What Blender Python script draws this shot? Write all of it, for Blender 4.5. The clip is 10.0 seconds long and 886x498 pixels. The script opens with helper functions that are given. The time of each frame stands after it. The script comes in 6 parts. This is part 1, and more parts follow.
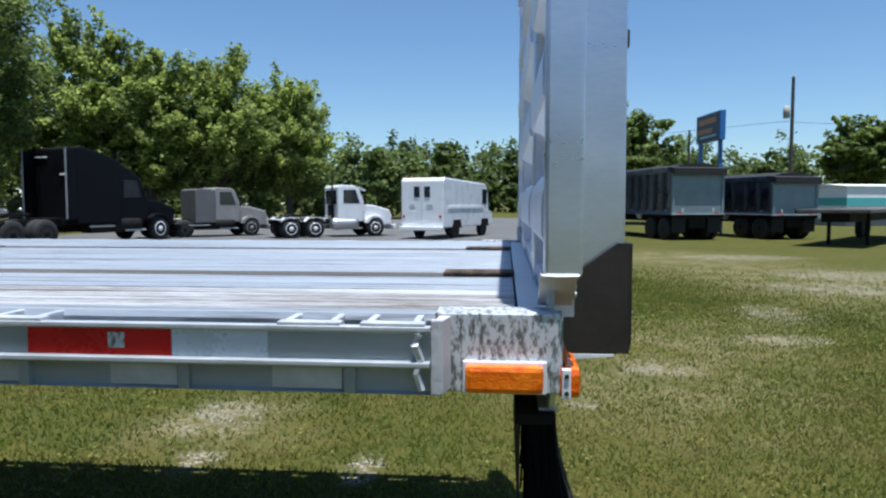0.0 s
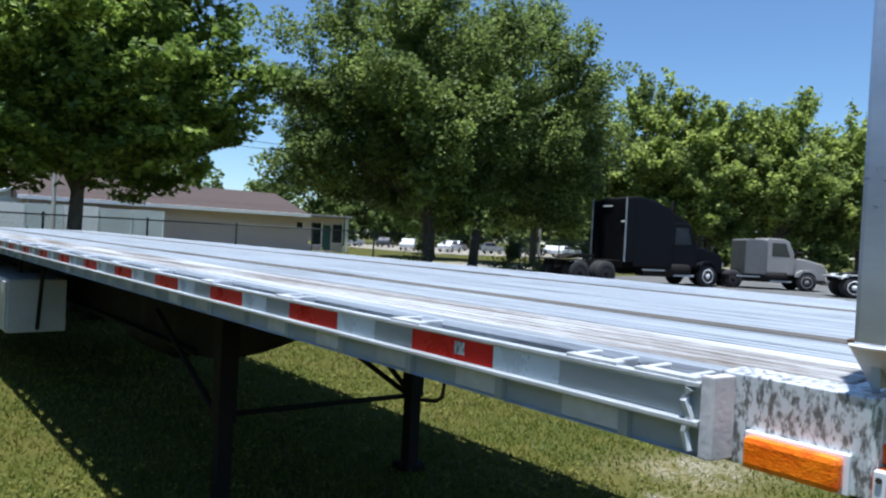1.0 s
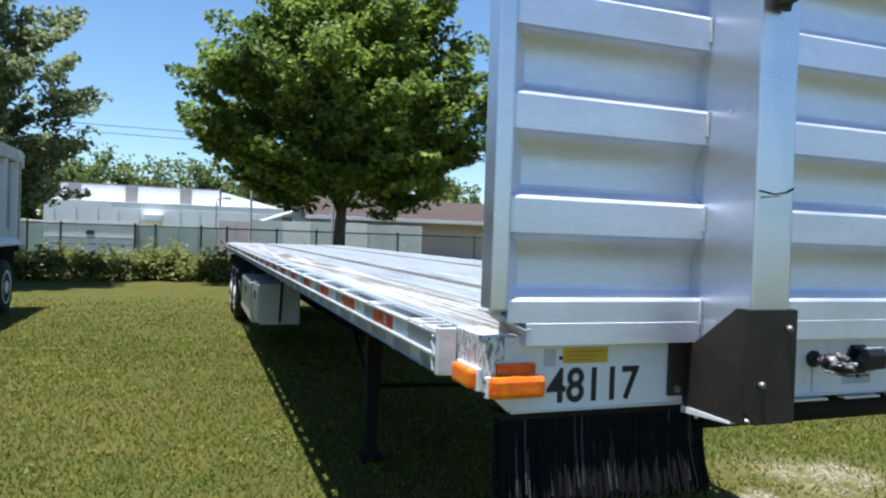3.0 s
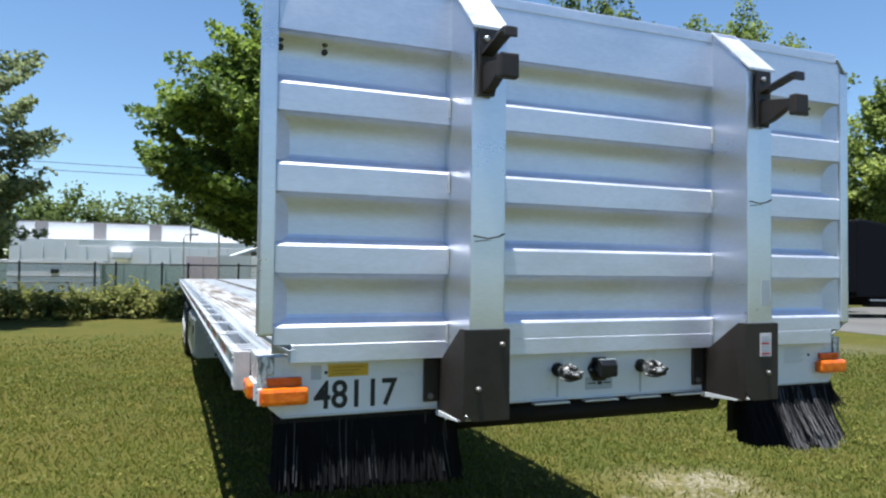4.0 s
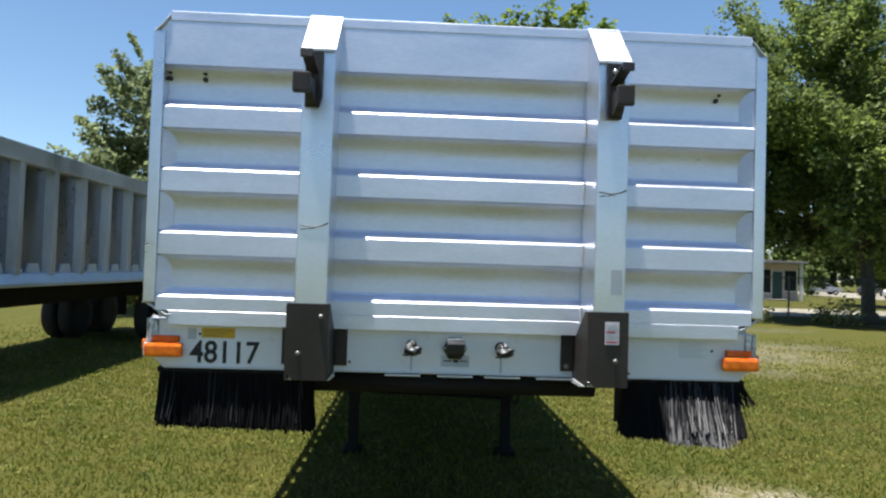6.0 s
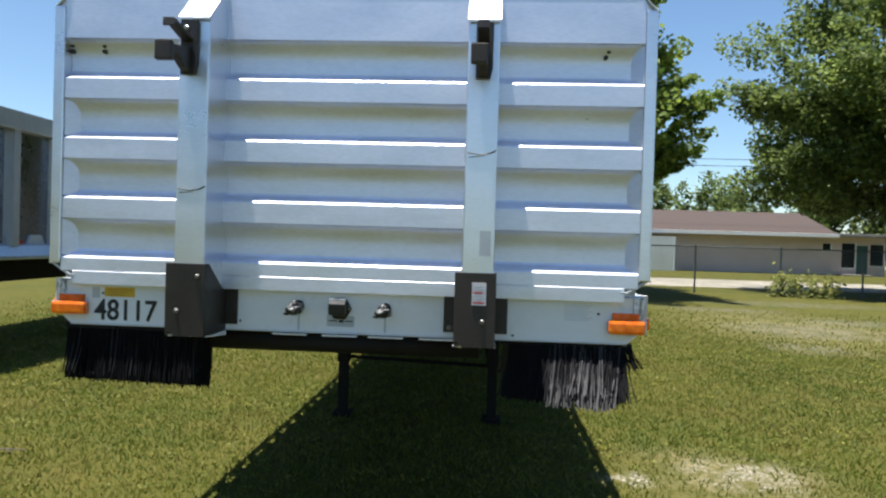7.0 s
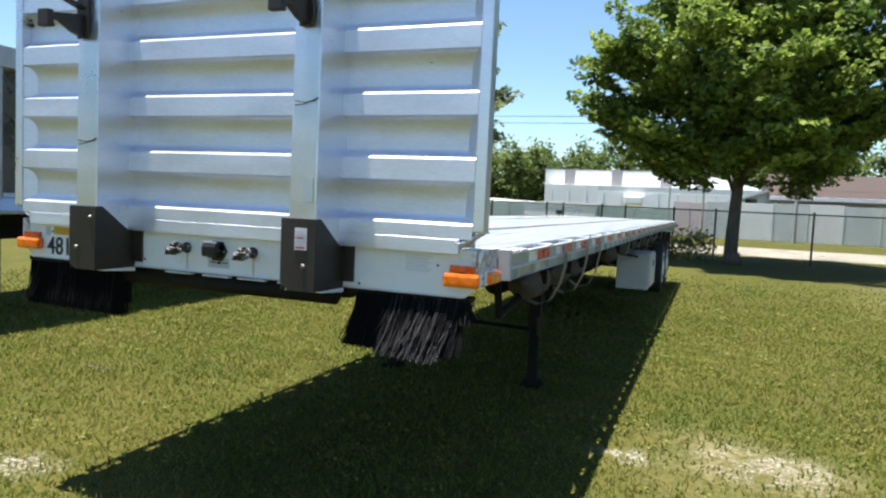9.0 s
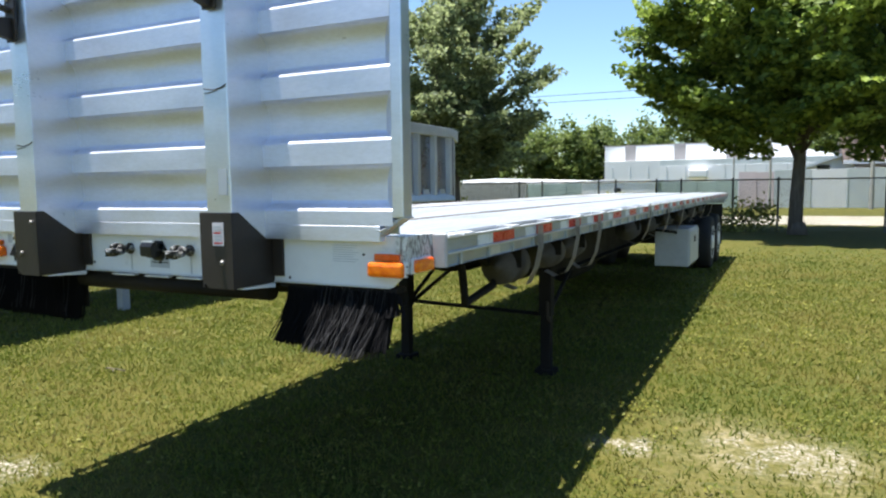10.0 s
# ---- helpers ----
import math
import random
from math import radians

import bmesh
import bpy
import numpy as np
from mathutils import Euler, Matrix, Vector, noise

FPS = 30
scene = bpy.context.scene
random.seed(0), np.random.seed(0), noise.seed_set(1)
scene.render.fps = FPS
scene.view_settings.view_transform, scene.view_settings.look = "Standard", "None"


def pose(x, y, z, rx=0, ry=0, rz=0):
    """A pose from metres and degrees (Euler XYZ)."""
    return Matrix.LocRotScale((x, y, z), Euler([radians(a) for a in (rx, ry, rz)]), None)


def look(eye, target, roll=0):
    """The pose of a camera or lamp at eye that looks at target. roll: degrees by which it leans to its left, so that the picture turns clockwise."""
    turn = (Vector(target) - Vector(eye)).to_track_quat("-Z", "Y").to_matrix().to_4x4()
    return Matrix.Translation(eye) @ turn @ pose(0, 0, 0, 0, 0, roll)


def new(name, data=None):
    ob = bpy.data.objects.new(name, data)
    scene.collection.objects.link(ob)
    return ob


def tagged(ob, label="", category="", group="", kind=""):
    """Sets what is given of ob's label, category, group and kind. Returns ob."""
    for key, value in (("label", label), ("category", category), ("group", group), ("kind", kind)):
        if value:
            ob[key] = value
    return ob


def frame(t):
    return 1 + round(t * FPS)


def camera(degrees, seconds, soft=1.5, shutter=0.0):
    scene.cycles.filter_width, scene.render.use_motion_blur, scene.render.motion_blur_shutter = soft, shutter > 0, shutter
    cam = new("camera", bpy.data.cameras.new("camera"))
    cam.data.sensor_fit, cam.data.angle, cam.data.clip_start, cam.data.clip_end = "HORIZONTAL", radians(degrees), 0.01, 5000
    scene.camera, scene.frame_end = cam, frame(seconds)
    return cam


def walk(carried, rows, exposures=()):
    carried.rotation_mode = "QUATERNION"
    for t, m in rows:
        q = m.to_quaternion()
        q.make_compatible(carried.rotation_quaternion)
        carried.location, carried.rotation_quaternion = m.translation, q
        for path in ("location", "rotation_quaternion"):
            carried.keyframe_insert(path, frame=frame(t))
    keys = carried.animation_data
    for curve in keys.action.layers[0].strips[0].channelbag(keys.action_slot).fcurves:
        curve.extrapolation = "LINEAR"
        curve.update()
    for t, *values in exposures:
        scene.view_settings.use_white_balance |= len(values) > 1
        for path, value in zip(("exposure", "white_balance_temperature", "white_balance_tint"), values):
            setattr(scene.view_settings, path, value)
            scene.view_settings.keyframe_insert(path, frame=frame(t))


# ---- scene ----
cam = camera(65.3, 10.0, soft=2.25)
PATH = [
    (0, (-2.537, 0.095, 1.658), (-0.549, 0.275, 1.527), 0.0),
    (0.2, (-2.474, 0.0, 1.674), (-0.532, 0.463, 1.556), -0.4),
    (0.3, (-2.444, -0.043, 1.675), (-0.551, 0.6, 1.598), -0.8),
    (0.5, (-2.398, -0.117, 1.658), (-0.696, 0.931, 1.593), -0.4),
    (0.8, (-2.367, -0.247, 1.661), (-0.928, 1.14, 1.601), 0.7),
    (1, (-2.389, -0.332, 1.652), (-1.082, 1.181, 1.622), 2.9),
    (1.2, (-2.39, -0.437, 1.653), (-1.248, 1.204, 1.588), 2.1),
    (1.5, (-2.363, -0.58, 1.66), (-1.406, 1.176, 1.637), 1.3),
    (1.7, (-2.293, -0.684, 1.648), (-1.469, 1.138, 1.644), 1.3),
    (2, (-2.22, -0.843, 1.648), (-1.467, 1.009, 1.597), 3.7),
    (2.2, (-2.168, -0.971, 1.649), (-1.418, 0.882, 1.593), 3.1),
    (3.3, (-1.875, -1.842, 1.729), (-1.21, 0.044, 1.709), 1.8),
    (3.5, (-1.763, -1.962, 1.733), (-1.058, -0.09, 1.725), 0.8),
    (3.6, (-1.719, -2.017, 1.72), (-0.989, -0.155, 1.74), 0.9),
    (4, (-1.566, -2.285, 1.748), (-0.831, -0.426, 1.806), 0.7),
    (4.2, (-1.456, -2.378, 1.749), (-0.804, -0.491, 1.875), -0.1),
    (4.5, (-1.271, -2.51, 1.741), (-0.669, -0.608, 1.876), 1.7),
    (4.8, (-1.117, -2.642, 1.75), (-0.591, -0.718, 1.903), 1.4),
    (5, (-1.043, -2.745, 1.727), (-0.57, -0.805, 1.838), 1.2),
    (5.2, (-0.936, -2.824, 1.731), (-0.496, -0.874, 1.757), 2.1),
    (6.3, (0.061, -2.985, 1.698), (0.079, -0.986, 1.762), 1.5),
    (6.5, (0.195, -3.021, 1.708), (0.229, -1.021, 1.726), 1.8),
    (6.8, (0.456, -3.007, 1.711), (0.401, -1.009, 1.782), 0.2),
    (7, (0.623, -2.967, 1.672), (0.494, -0.971, 1.651), 1.7),
    (7.2, (0.802, -2.946, 1.667), (0.642, -0.953, 1.613), 1.8),
    (7.5, (1.028, -2.949, 1.643), (0.771, -0.968, 1.532), 1.7),
    (7.8, (1.259, -2.926, 1.652), (0.893, -0.966, 1.495), 3.6),
    (8, (1.408, -2.856, 1.644), (0.924, -0.918, 1.543), 1.9),
    (8.2, (1.574, -2.77, 1.629), (1.007, -0.86, 1.452), 3.4),
    (8.5, (1.801, -2.703, 1.641), (1.219, -0.797, 1.473), 2.9),
    (8.8, (2.006, -2.681, 1.639), (1.301, -0.817, 1.469), 2.7),
    (9, (2.137, -2.636, 1.645), (1.418, -0.775, 1.51), 2.6),
    (9.2, (2.24, -2.594, 1.647), (1.447, -0.763, 1.506), 2.0),
    (9.5, (2.374, -2.465, 1.621), (1.427, -0.717, 1.406), 0.6),
    (9.8, (2.514, -2.328, 1.631), (1.585, -0.569, 1.425), -0.4),
    (10, (2.557, -2.237, 1.639), (1.668, -0.455, 1.462), -0.7),
]
EXPOSURES = [(0, 0.62, 5800), (0.5, 0.65, 5750), (1, 0.83, 5700), (2, 1.02, 5750), (3.5, 1.09, 6050), (4.5, 1.01, 6200), (6.5, 1.05, 6450), (8.5, 1.30, 6480), (10, 1.48, 6450)]
walk(cam, [(t, look(e, g, r)) for t, e, g, r in PATH], [(t, s, k, 10.5) for t, s, k in EXPOSURES])

# ---- light: high noon sun, slightly from the front and the number side ----
SHIFT = Vector((0.145, 0.06, -1.0))
world = bpy.data.worlds.new("world")
scene.world = world
world.use_nodes = True
_wn = world.node_tree
_sky = _wn.nodes.new("ShaderNodeTexSky")
_sky.sky_type = "NISHITA"
_sky.sun_disc = False
_sky.sun_elevation = radians(82)
_sky.sun_rotation = radians(243)
_sky.air_density, _sky.dust_density, _sky.ozone_density = 1.0, 0.1, 3.4
_haze = _wn.nodes.new("ShaderNodeMix")
_haze.data_type, _haze.blend_type = "RGBA", "MULTIPLY"
_haze.inputs["Factor"].default_value = 1.0
_haze.inputs["B"].default_value = (0.945, 1.02, 1.025, 1)
_wn.links.new(_sky.outputs[0], _haze.inputs["A"])
_wn.links.new(_haze.outputs["Result"], _wn.nodes["Background"].inputs[0])
_wn.nodes["Background"].inputs[1].default_value = 0.076
sun = new("sun", bpy.data.lights.new("sun", "SUN"))
sun.data.energy, sun.data.angle, sun.data.color = 5.0, radians(0.53), (1.0, 0.965, 0.9)
sun.matrix_world = Matrix.Translation((0, 0, 60)) @ SHIFT.to_track_quat("-Z", "Y").to_matrix().to_4x4()


# ---- materials ----
def mat(name, col=(0.5, 0.5, 0.5), rough=0.5, metal=0.0, var=0.15, scale=6.0, fine=60.0, bump=0.1, rvar=0.15, col2=None,
        stretch=(1, 1, 1), coat=0.0, per=0.0, lo=0.45, hi=1.0):
    """A plain surface with variation at two scales: blotches and grain, in colour, gloss and relief."""
    m = bpy.data.materials.new(name)
    m.use_nodes = True
    n, l = m.node_tree.nodes, m.node_tree.links
    b = n["Principled BSDF"]
    tc = n.new("ShaderNodeTexCoord")
    mp = n.new("ShaderNodeMapping")
    mp.inputs["Scale"].default_value = stretch
    l.new(tc.outputs["Object"], mp.inputs[0])
    big, small = n.new("ShaderNodeTexNoise"), n.new("ShaderNodeTexNoise")
    big.inputs["Scale"].default_value, small.inputs["Scale"].default_value = scale, fine
    big.inputs["Detail"].default_value, small.inputs["Detail"].default_value = 6, 3
    for q in (big, small):
        l.new(mp.outputs[0], q.inputs["Vector"])
    add = n.new("ShaderNodeMath")
    add.operation = "MULTIPLY_ADD"
    l.new(small.outputs["Fac"], add.inputs[0])
    add.inputs[1].default_value = 0.45
    l.new(big.outputs["Fac"], add.inputs[2])
    ramp = n.new("ShaderNodeMapRange")
    ramp.inputs["From Min"].default_value, ramp.inputs["From Max"].default_value = lo, hi
    l.new(add.outputs[0], ramp.inputs["Value"])
    mix = n.new("ShaderNodeMix")
    mix.data_type = "RGBA"
    c2 = col2 or tuple(min(1, c * (1 + var)) for c in col)
    c1 = tuple(c * (1 - var) for c in col) if col2 is None else col
    mix.inputs["A"].default_value, mix.inputs["B"].default_value = (*c1, 1), (*c2, 1)
    l.new(ramp.outputs[0], mix.inputs["Factor"])
    out = mix.outputs["Result"]
    if per:
        oi, hs = n.new("ShaderNodeObjectInfo"), n.new("ShaderNodeHueSaturation")
        mr = n.new("ShaderNodeMapRange")
        mr.inputs["To Min"].default_value, mr.inputs["To Max"].default_value = 1 - per, 1 + per
        l.new(oi.outputs["Random"], mr.inputs["Value"])
        l.new(mr.outputs[0], hs.inputs["Value"])
        l.new(out, hs.inputs["Color"])
        out = hs.outputs[0]
    l.new(out, b.inputs["Base Color"])
    rr = n.new("ShaderNodeMapRange")
    rr.inputs["From Min"].default_value, rr.inputs["From Max"].default_value = 0.45, 1.0
    rr.inputs["To Min"].default_value, rr.inputs["To Max"].default_value = max(0.03, rough - rvar), min(1, rough + rvar)
    l.new(add.outputs[0], rr.inputs["Value"])
    l.new(rr.outputs[0], b.inputs["Roughness"])
    b.inputs["Metallic"].default_value = metal
    if coat:
        b.inputs["Coat Weight"].default_value, b.inputs["Coat Roughness"].default_value = coat, 0.08
    if bump:
        bp = n.new("ShaderNodeBump")
        bp.inputs["Strength"].default_value, bp.inputs["Distance"].default_value = bump, 0.01
        l.new(add.outputs[0], bp.inputs["Height"])
        l.new(bp.outputs[0], b.inputs["Normal"])
    return m


def foliage(name, dark, light, trans=0.35, patch=0.7, lo=0.0, hi=1.0, dry=None):
    """Leaves that differ one from another and let some light through."""
    m = bpy.data.materials.new(name)
    m.use_nodes = True
    n, l = m.node_tree.nodes, m.node_tree.links
    b = n["Principled BSDF"]
    geo, mix = n.new("ShaderNodeNewGeometry"), n.new("ShaderNodeMix")
    mix.data_type = "RGBA"
    mix.inputs["A"].default_value, mix.inputs["B"].default_value = (*dark, 1), (*light, 1)
    tc, nz, ad = n.new("ShaderNodeTexCoord"), n.new("ShaderNodeTexNoise"), n.new("ShaderNodeMath")
    nz.inputs["Scale"].default_value = patch
    l.new(tc.outputs["Object"], nz.inputs["Vector"])
    ad.operation = "MULTIPLY"
    l.new(geo.outputs["Random Per Island"], ad.inputs[0])
    ml = n.new("ShaderNodeMath")
    ml.operation = "MULTIPLY"
    ml.inputs[1].default_value = 1.9
    sp = n.new("ShaderNodeMapRange")
    sp.inputs["From Min"].default_value, sp.inputs["From Max"].default_value = lo, hi
    l.new(nz.outputs["Fac"], sp.inputs["Value"])
    l.new(sp.outputs[0], ml.inputs[0])
    l.new(ml.outputs[0], ad.inputs[1])
    l.new(ad.outputs[0], mix.inputs["Factor"])
    if dry:
        fresh, n2, n3, mr, mu = mix, n.new("ShaderNodeTexNoise"), n.new("ShaderNodeTexNoise"), n.new("ShaderNodeMapRange"), n.new("ShaderNodeMath")
        n2.inputs["Scale"].default_value, n2.inputs["Detail"].default_value, n2.inputs["Distortion"].default_value = 1.1, 3, 0.6
        n3.inputs["Scale"].default_value, n3.inputs["Detail"].default_value = 14.0, 4
        mu.operation = "MULTIPLY"
        mix = n.new("ShaderNodeMix")
        mix.data_type = "RGBA"
        mix.inputs["B"].default_value = (*dry, 1)
        l.new(tc.outputs["Object"], n2.inputs["Vector"])
        l.new(tc.outputs["Object"], n3.inputs["Vector"])
        l.new(n2.outputs["Fac"], mu.inputs[0])
        l.new(n3.outputs["Fac"], mu.inputs[1])
        mr.inputs["From Min"].default_value, mr.inputs["From Max"].default_value, mr.inputs["To Max"].default_value = 0.25, 0.37, 0.75
        l.new(mu.outputs[0], mr.inputs["Value"])
        l.new(mr.outputs[0], mix.inputs["Factor"])
        l.new(fresh.outputs["Result"], mix.inputs["A"])
    l.new(mix.outputs["Result"], b.inputs["Base Color"])
    b.inputs["Roughness"].default_value = 0.55
    b.inputs["Specular IOR Level"].default_value = 0.25
    t = n.new("ShaderNodeBsdfTranslucent")
    hs = n.new("ShaderNodeHueSaturation")
    hs.inputs["Value"].default_value = 1.25
    l.new(mix.outputs["Result"], hs.inputs["Color"])
    l.new(hs.outputs[0], t.inputs["Color"])
    ms = n.new("ShaderNodeMixShader")
    ms.inputs[0].default_value = trans
    l.new(b.outputs[0], ms.inputs[1])
    l.new(t.outputs[0], ms.inputs[2])
    l.new(ms.outputs[0], n["Material Output"].inputs["Surface"])
    return m


ALU = mat("brushed_aluminium", (0.748, 0.768, 0.86), 0.45, 0.76, var=0.13, scale=2.2, fine=36, bump=0.02, rvar=0.10, stretch=(1, 1, 3))
ALU_POST = mat("extruded_aluminium", (0.70, 0.725, 0.785), 0.33, 0.88, var=0.10, scale=2.2, fine=36, bump=0.015, rvar=0.08, stretch=(1, 1, 3))
ALU_DECK = mat("deck_aluminium", (0.148, 0.148, 0.144), 0.5, 0.55, scale=5.5, fine=60, bump=0.08, rvar=0.15, stretch=(6.0, 0.16, 1), col2=(0.45, 0.488, 0.525), per=0.05, lo=0.44, hi=0.74)
ALU_WORN = mat("worn_aluminium", (0.19, 0.19, 0.185), 0.5, 0.45, scale=75, fine=230, bump=0.1, col2=(0.68, 0.71, 0.73), stretch=(1, 1.1, 0.5), lo=0.61, hi=0.77)
ALU_DULL = mat("dull_aluminium", (0.43, 0.465, 0.485), 0.5, 0.6, var=0.2, scale=4, fine=50, bump=0.04, stretch=(1, 0.3, 1))
ALU_TRACK = mat("track_aluminium", (0.55, 0.56, 0.56), 0.5, 0.5, var=0.2, scale=5, fine=50, bump=0.04, per=0.35)
END_PLATE = mat("dull_end_plate", (0.50, 0.485, 0.485), 0.7, 0.15, var=0.15, scale=14, fine=90, bump=0.2)
ALU_EDGE = mat("bare_aluminium_edge", (0.609, 0.626, 0.644), 0.45, 0.5, var=0.12, scale=9, fine=60, bump=0.05)
WHITE_PAINT = mat("white_paint", (0.74, 0.76, 0.78), 0.35, 0.0, var=0.05, scale=3, fine=25, bump=0.02, coat=0.15)
BLACK_STEEL = mat("black_painted_steel", (0.016, 0.013, 0.011), 0.5, 0.1, scale=7, fine=60, bump=0.1, col2=(0.042, 0.031, 0.024))
CHASSIS = mat("chassis_black", (0.007, 0.007, 0.007), 0.7, 0.0, scale=4, fine=40, bump=0.1, col2=(0.020, 0.017, 0.015))
CHASSIS.node_tree.nodes["Principled BSDF"].inputs["Specular IOR Level"].default_value = 0.15
RUST = mat("rusty_steel", (0.020, 0.015, 0.012), 0.8, 0.2, scale=14, fine=50, bump=0.2, col2=(0.17, 0.10, 0.055), lo=0.66)
RUBBER = mat("rubber", (0.016, 0.016, 0.016), 0.8, 0.0, var=0.3, scale=8, fine=80, bump=0.1)
RIM = mat("white_wheel_rim", (0.78, 0.79, 0.79), 0.45, 0.1, var=0.15, scale=6, fine=40, bump=0.05)
BRISTLE = mat("black_bristle", (0.008, 0.008, 0.009), 0.8, 0.0, var=0.4, scale=20, fine=120, bump=0.0)
# greyer hairs: light shining through the black bristles, put into their colour
BRISTLE_GREY = mat("dusty_bristle", (0.022, 0.022, 0.024), 0.55, 0.0, var=0.6, scale=20, fine=120, bump=0.0)
BRISTLE.node_tree.nodes["Principled BSDF"].inputs["Specular IOR Level"].default_value = 0.1
ALU_STAINED = mat("stained_deck_aluminium", (0.190, 0.150, 0.110), 0.55, 0.4, scale=2.6, fine=40, bump=0.08, rvar=0.15, stretch=(5.0, 0.4, 1), col2=(0.522, 0.531, 0.539), lo=0.54, hi=0.84)
WOOD = mat("weathered_wood", (0.028, 0.025, 0.022), 0.9, 0.0, scale=3, fine=40, bump=0.3, col2=(0.125, 0.115, 0.10), stretch=(6, 0.4, 1))
RED_TAPE = mat("red_reflective_tape", (0.55, 0.012, 0.010), 0.3, 0.0, var=0.12, scale=9, fine=120, bump=0.03)
WHITE_TAPE = mat("white_reflective_tape", (0.70, 0.76, 0.82), 0.3, 0.2, var=0.08, scale=9, fine=120, bump=0.03)
YELLOW = mat("yellow_sticker", (0.60, 0.36, 0.02), 0.5, 0.0, var=0.1, scale=14, fine=80, bump=0.0)
INK = mat("black_lettering", (0.012, 0.013, 0.014), 0.5, 0.0, var=0.1, bump=0.0)
PALE = mat("pale_sticker", (0.62, 0.58, 0.60), 0.5, 0.0, var=0.06, scale=20, bump=0.0)
STAMP = mat("faded_print", (0.45, 0.48, 0.51), 0.5, 0.0, var=0.1, bump=0.0)
CHROME = mat("polished_fitting", (0.55, 0.55, 0.55), 0.42, 1.0, var=0.2, scale=20, bump=0.05)
BOLT = mat("dull_bolt", (0.22, 0.21, 0.20), 0.5, 0.8, var=0.3, scale=40, bump=0.05)
SOCKET_BLACK = mat("black_plastic", (0.006, 0.006, 0.007), 0.35, 0.0, var=0.3, scale=20, bump=0.03)
GLAD = mat("cast_coupling", (0.012, 0.011, 0.011), 0.38, 0.15, scale=24, fine=120, bump=0.25, col2=(0.55, 0.55, 0.54), lo=0.73, hi=0.98)
AMBER = mat("amber_lens", (0.72, 0.080, 0.001), 0.14, 0.0, scale=26, fine=160, bump=0.3, coat=0.6, col2=(1.0, 0.24, 0.003), stretch=(1, 1, 1.6), lo=0.5, hi=0.9)
AMBER_DARK = mat("amber_reflector", (0.62, 0.11, 0.008), 0.3, 0.0, var=0.15, scale=30, fine=160, bump=0.1)
BOX_PAINT = mat("toolbox_white", (0.46, 0.48, 0.48), 0.4, 0.0, var=0.12, scale=3, fine=30, bump=0.03)
WEB_ROLL = mat("webbing_roll", (0.075, 0.07, 0.067), 0.8, 0.0, var=0.4, scale=12, fine=90, bump=0.1)
STRAP = mat("strap_webbing", (0.33, 0.31, 0.285), 0.85, 0.0, var=0.25, scale=20, fine=140, bump=0.1)
TREAD = mat("dump_body_aluminium", (0.55, 0.57, 0.60), 0.42, 0.8, var=0.16, scale=2, fine=20, bump=0.04, stretch=(1, 1, 0.4))
DUMP_PANEL = mat("dump_body_panel", (0.22, 0.225, 0.245), 0.30, 1.0, var=0.25, scale=1.5, fine=14, bump=0.03, rvar=0.08)
DUMP_GATE = mat("steel_tailgate", (0.21, 0.265, 0.285), 0.45, 0.3, var=0.2, scale=1.2, fine=12, bump=0.04)
DUMP_RIB = mat("dull_dump_rib", (0.10, 0.105, 0.11), 0.5, 0.5, var=0.25, scale=1.5, fine=14, bump=0.04)
BARK = mat("bark", (0.055, 0.045, 0.035), 0.95, 0.0, scale=5, fine=30, bump=0.6, col2=(0.15, 0.125, 0.10), stretch=(3, 3, 0.5))
LEAF_MAPLE = foliage("leaf_bright", (0.040, 0.080, 0.017), (0.288, 0.370, 0.068), 0.42, 0.6, 0.22, 0.80)
LEAF_OAK = foliage("leaf_oak", (0.040, 0.066, 0.022), (0.270, 0.340, 0.085), 0.42, 0.5, 0.2, 0.8)
LEAF_GREY = foliage("leaf_grey_green", (0.080, 0.106, 0.054), (0.33, 0.38, 0.18), 0.46)
LEAF_ROW = foliage("leaf_row", (0.066, 0.104, 0.031), (0.437, 0.507, 0.124), 0.50, 0.35, 0.2, 0.8)
WEED_LEAF = foliage("weed_leaf", (0.095, 0.115, 0.016), (0.25, 0.24, 0.050), 0.4, 0.9, 0.2, 0.8)
LEAF_FAR = foliage("leaf_far", (0.048, 0.077, 0.023), (0.183, 0.231, 0.061), 0.45, 0.4, 0.15, 0.85)
LEAF_HEDGE = foliage("leaf_hedge", (0.065, 0.091, 0.023), (0.348, 0.348, 0.113), 0.5)
GRASS_BLADE = foliage("grass_blade", (0.078, 0.106, 0.014), (0.166, 0.180, 0.030), 0.45, 0.55, 0.25, 0.72, dry=(0.205, 0.165, 0.050))
FENCE_STEEL = mat("galvanised_steel", (0.09, 0.095, 0.09), 0.55, 0.6, var=0.2, scale=6, bump=0.05)
WALL_WHITE = mat("white_metal_wall", (0.80, 0.80, 0.80), 0.5, 0.0, var=0.05, scale=0.6, fine=8, bump=0.03, per=0.04)
WALL_GREEN = mat("pale_green_panel", (0.36, 0.44, 0.40), 0.6, 0.0, var=0.12, scale=0.8, fine=9, bump=0.05, per=0.10)
WALL_PALE = mat("pale_blue_grey_panel", (0.56, 0.60, 0.60), 0.6, 0.0, var=0.08, scale=0.8, fine=9, bump=0.05, per=0.08)
WALL_PINK = mat("beige_render", (0.63, 0.53, 0.535), 0.8, 0.0, var=0.07, scale=0.7, fine=12, bump=0.08)
ROOF_BROWN = mat("brown_shingle", (0.057, 0.038, 0.030), 0.9, 0.0, var=0.25, scale=1.2, fine=18, bump=0.25)
PILLAR_GREY = mat("grey_pillar", (0.24, 0.23, 0.23), 0.7, 0.0, var=0.1, scale=1, bump=0.03)
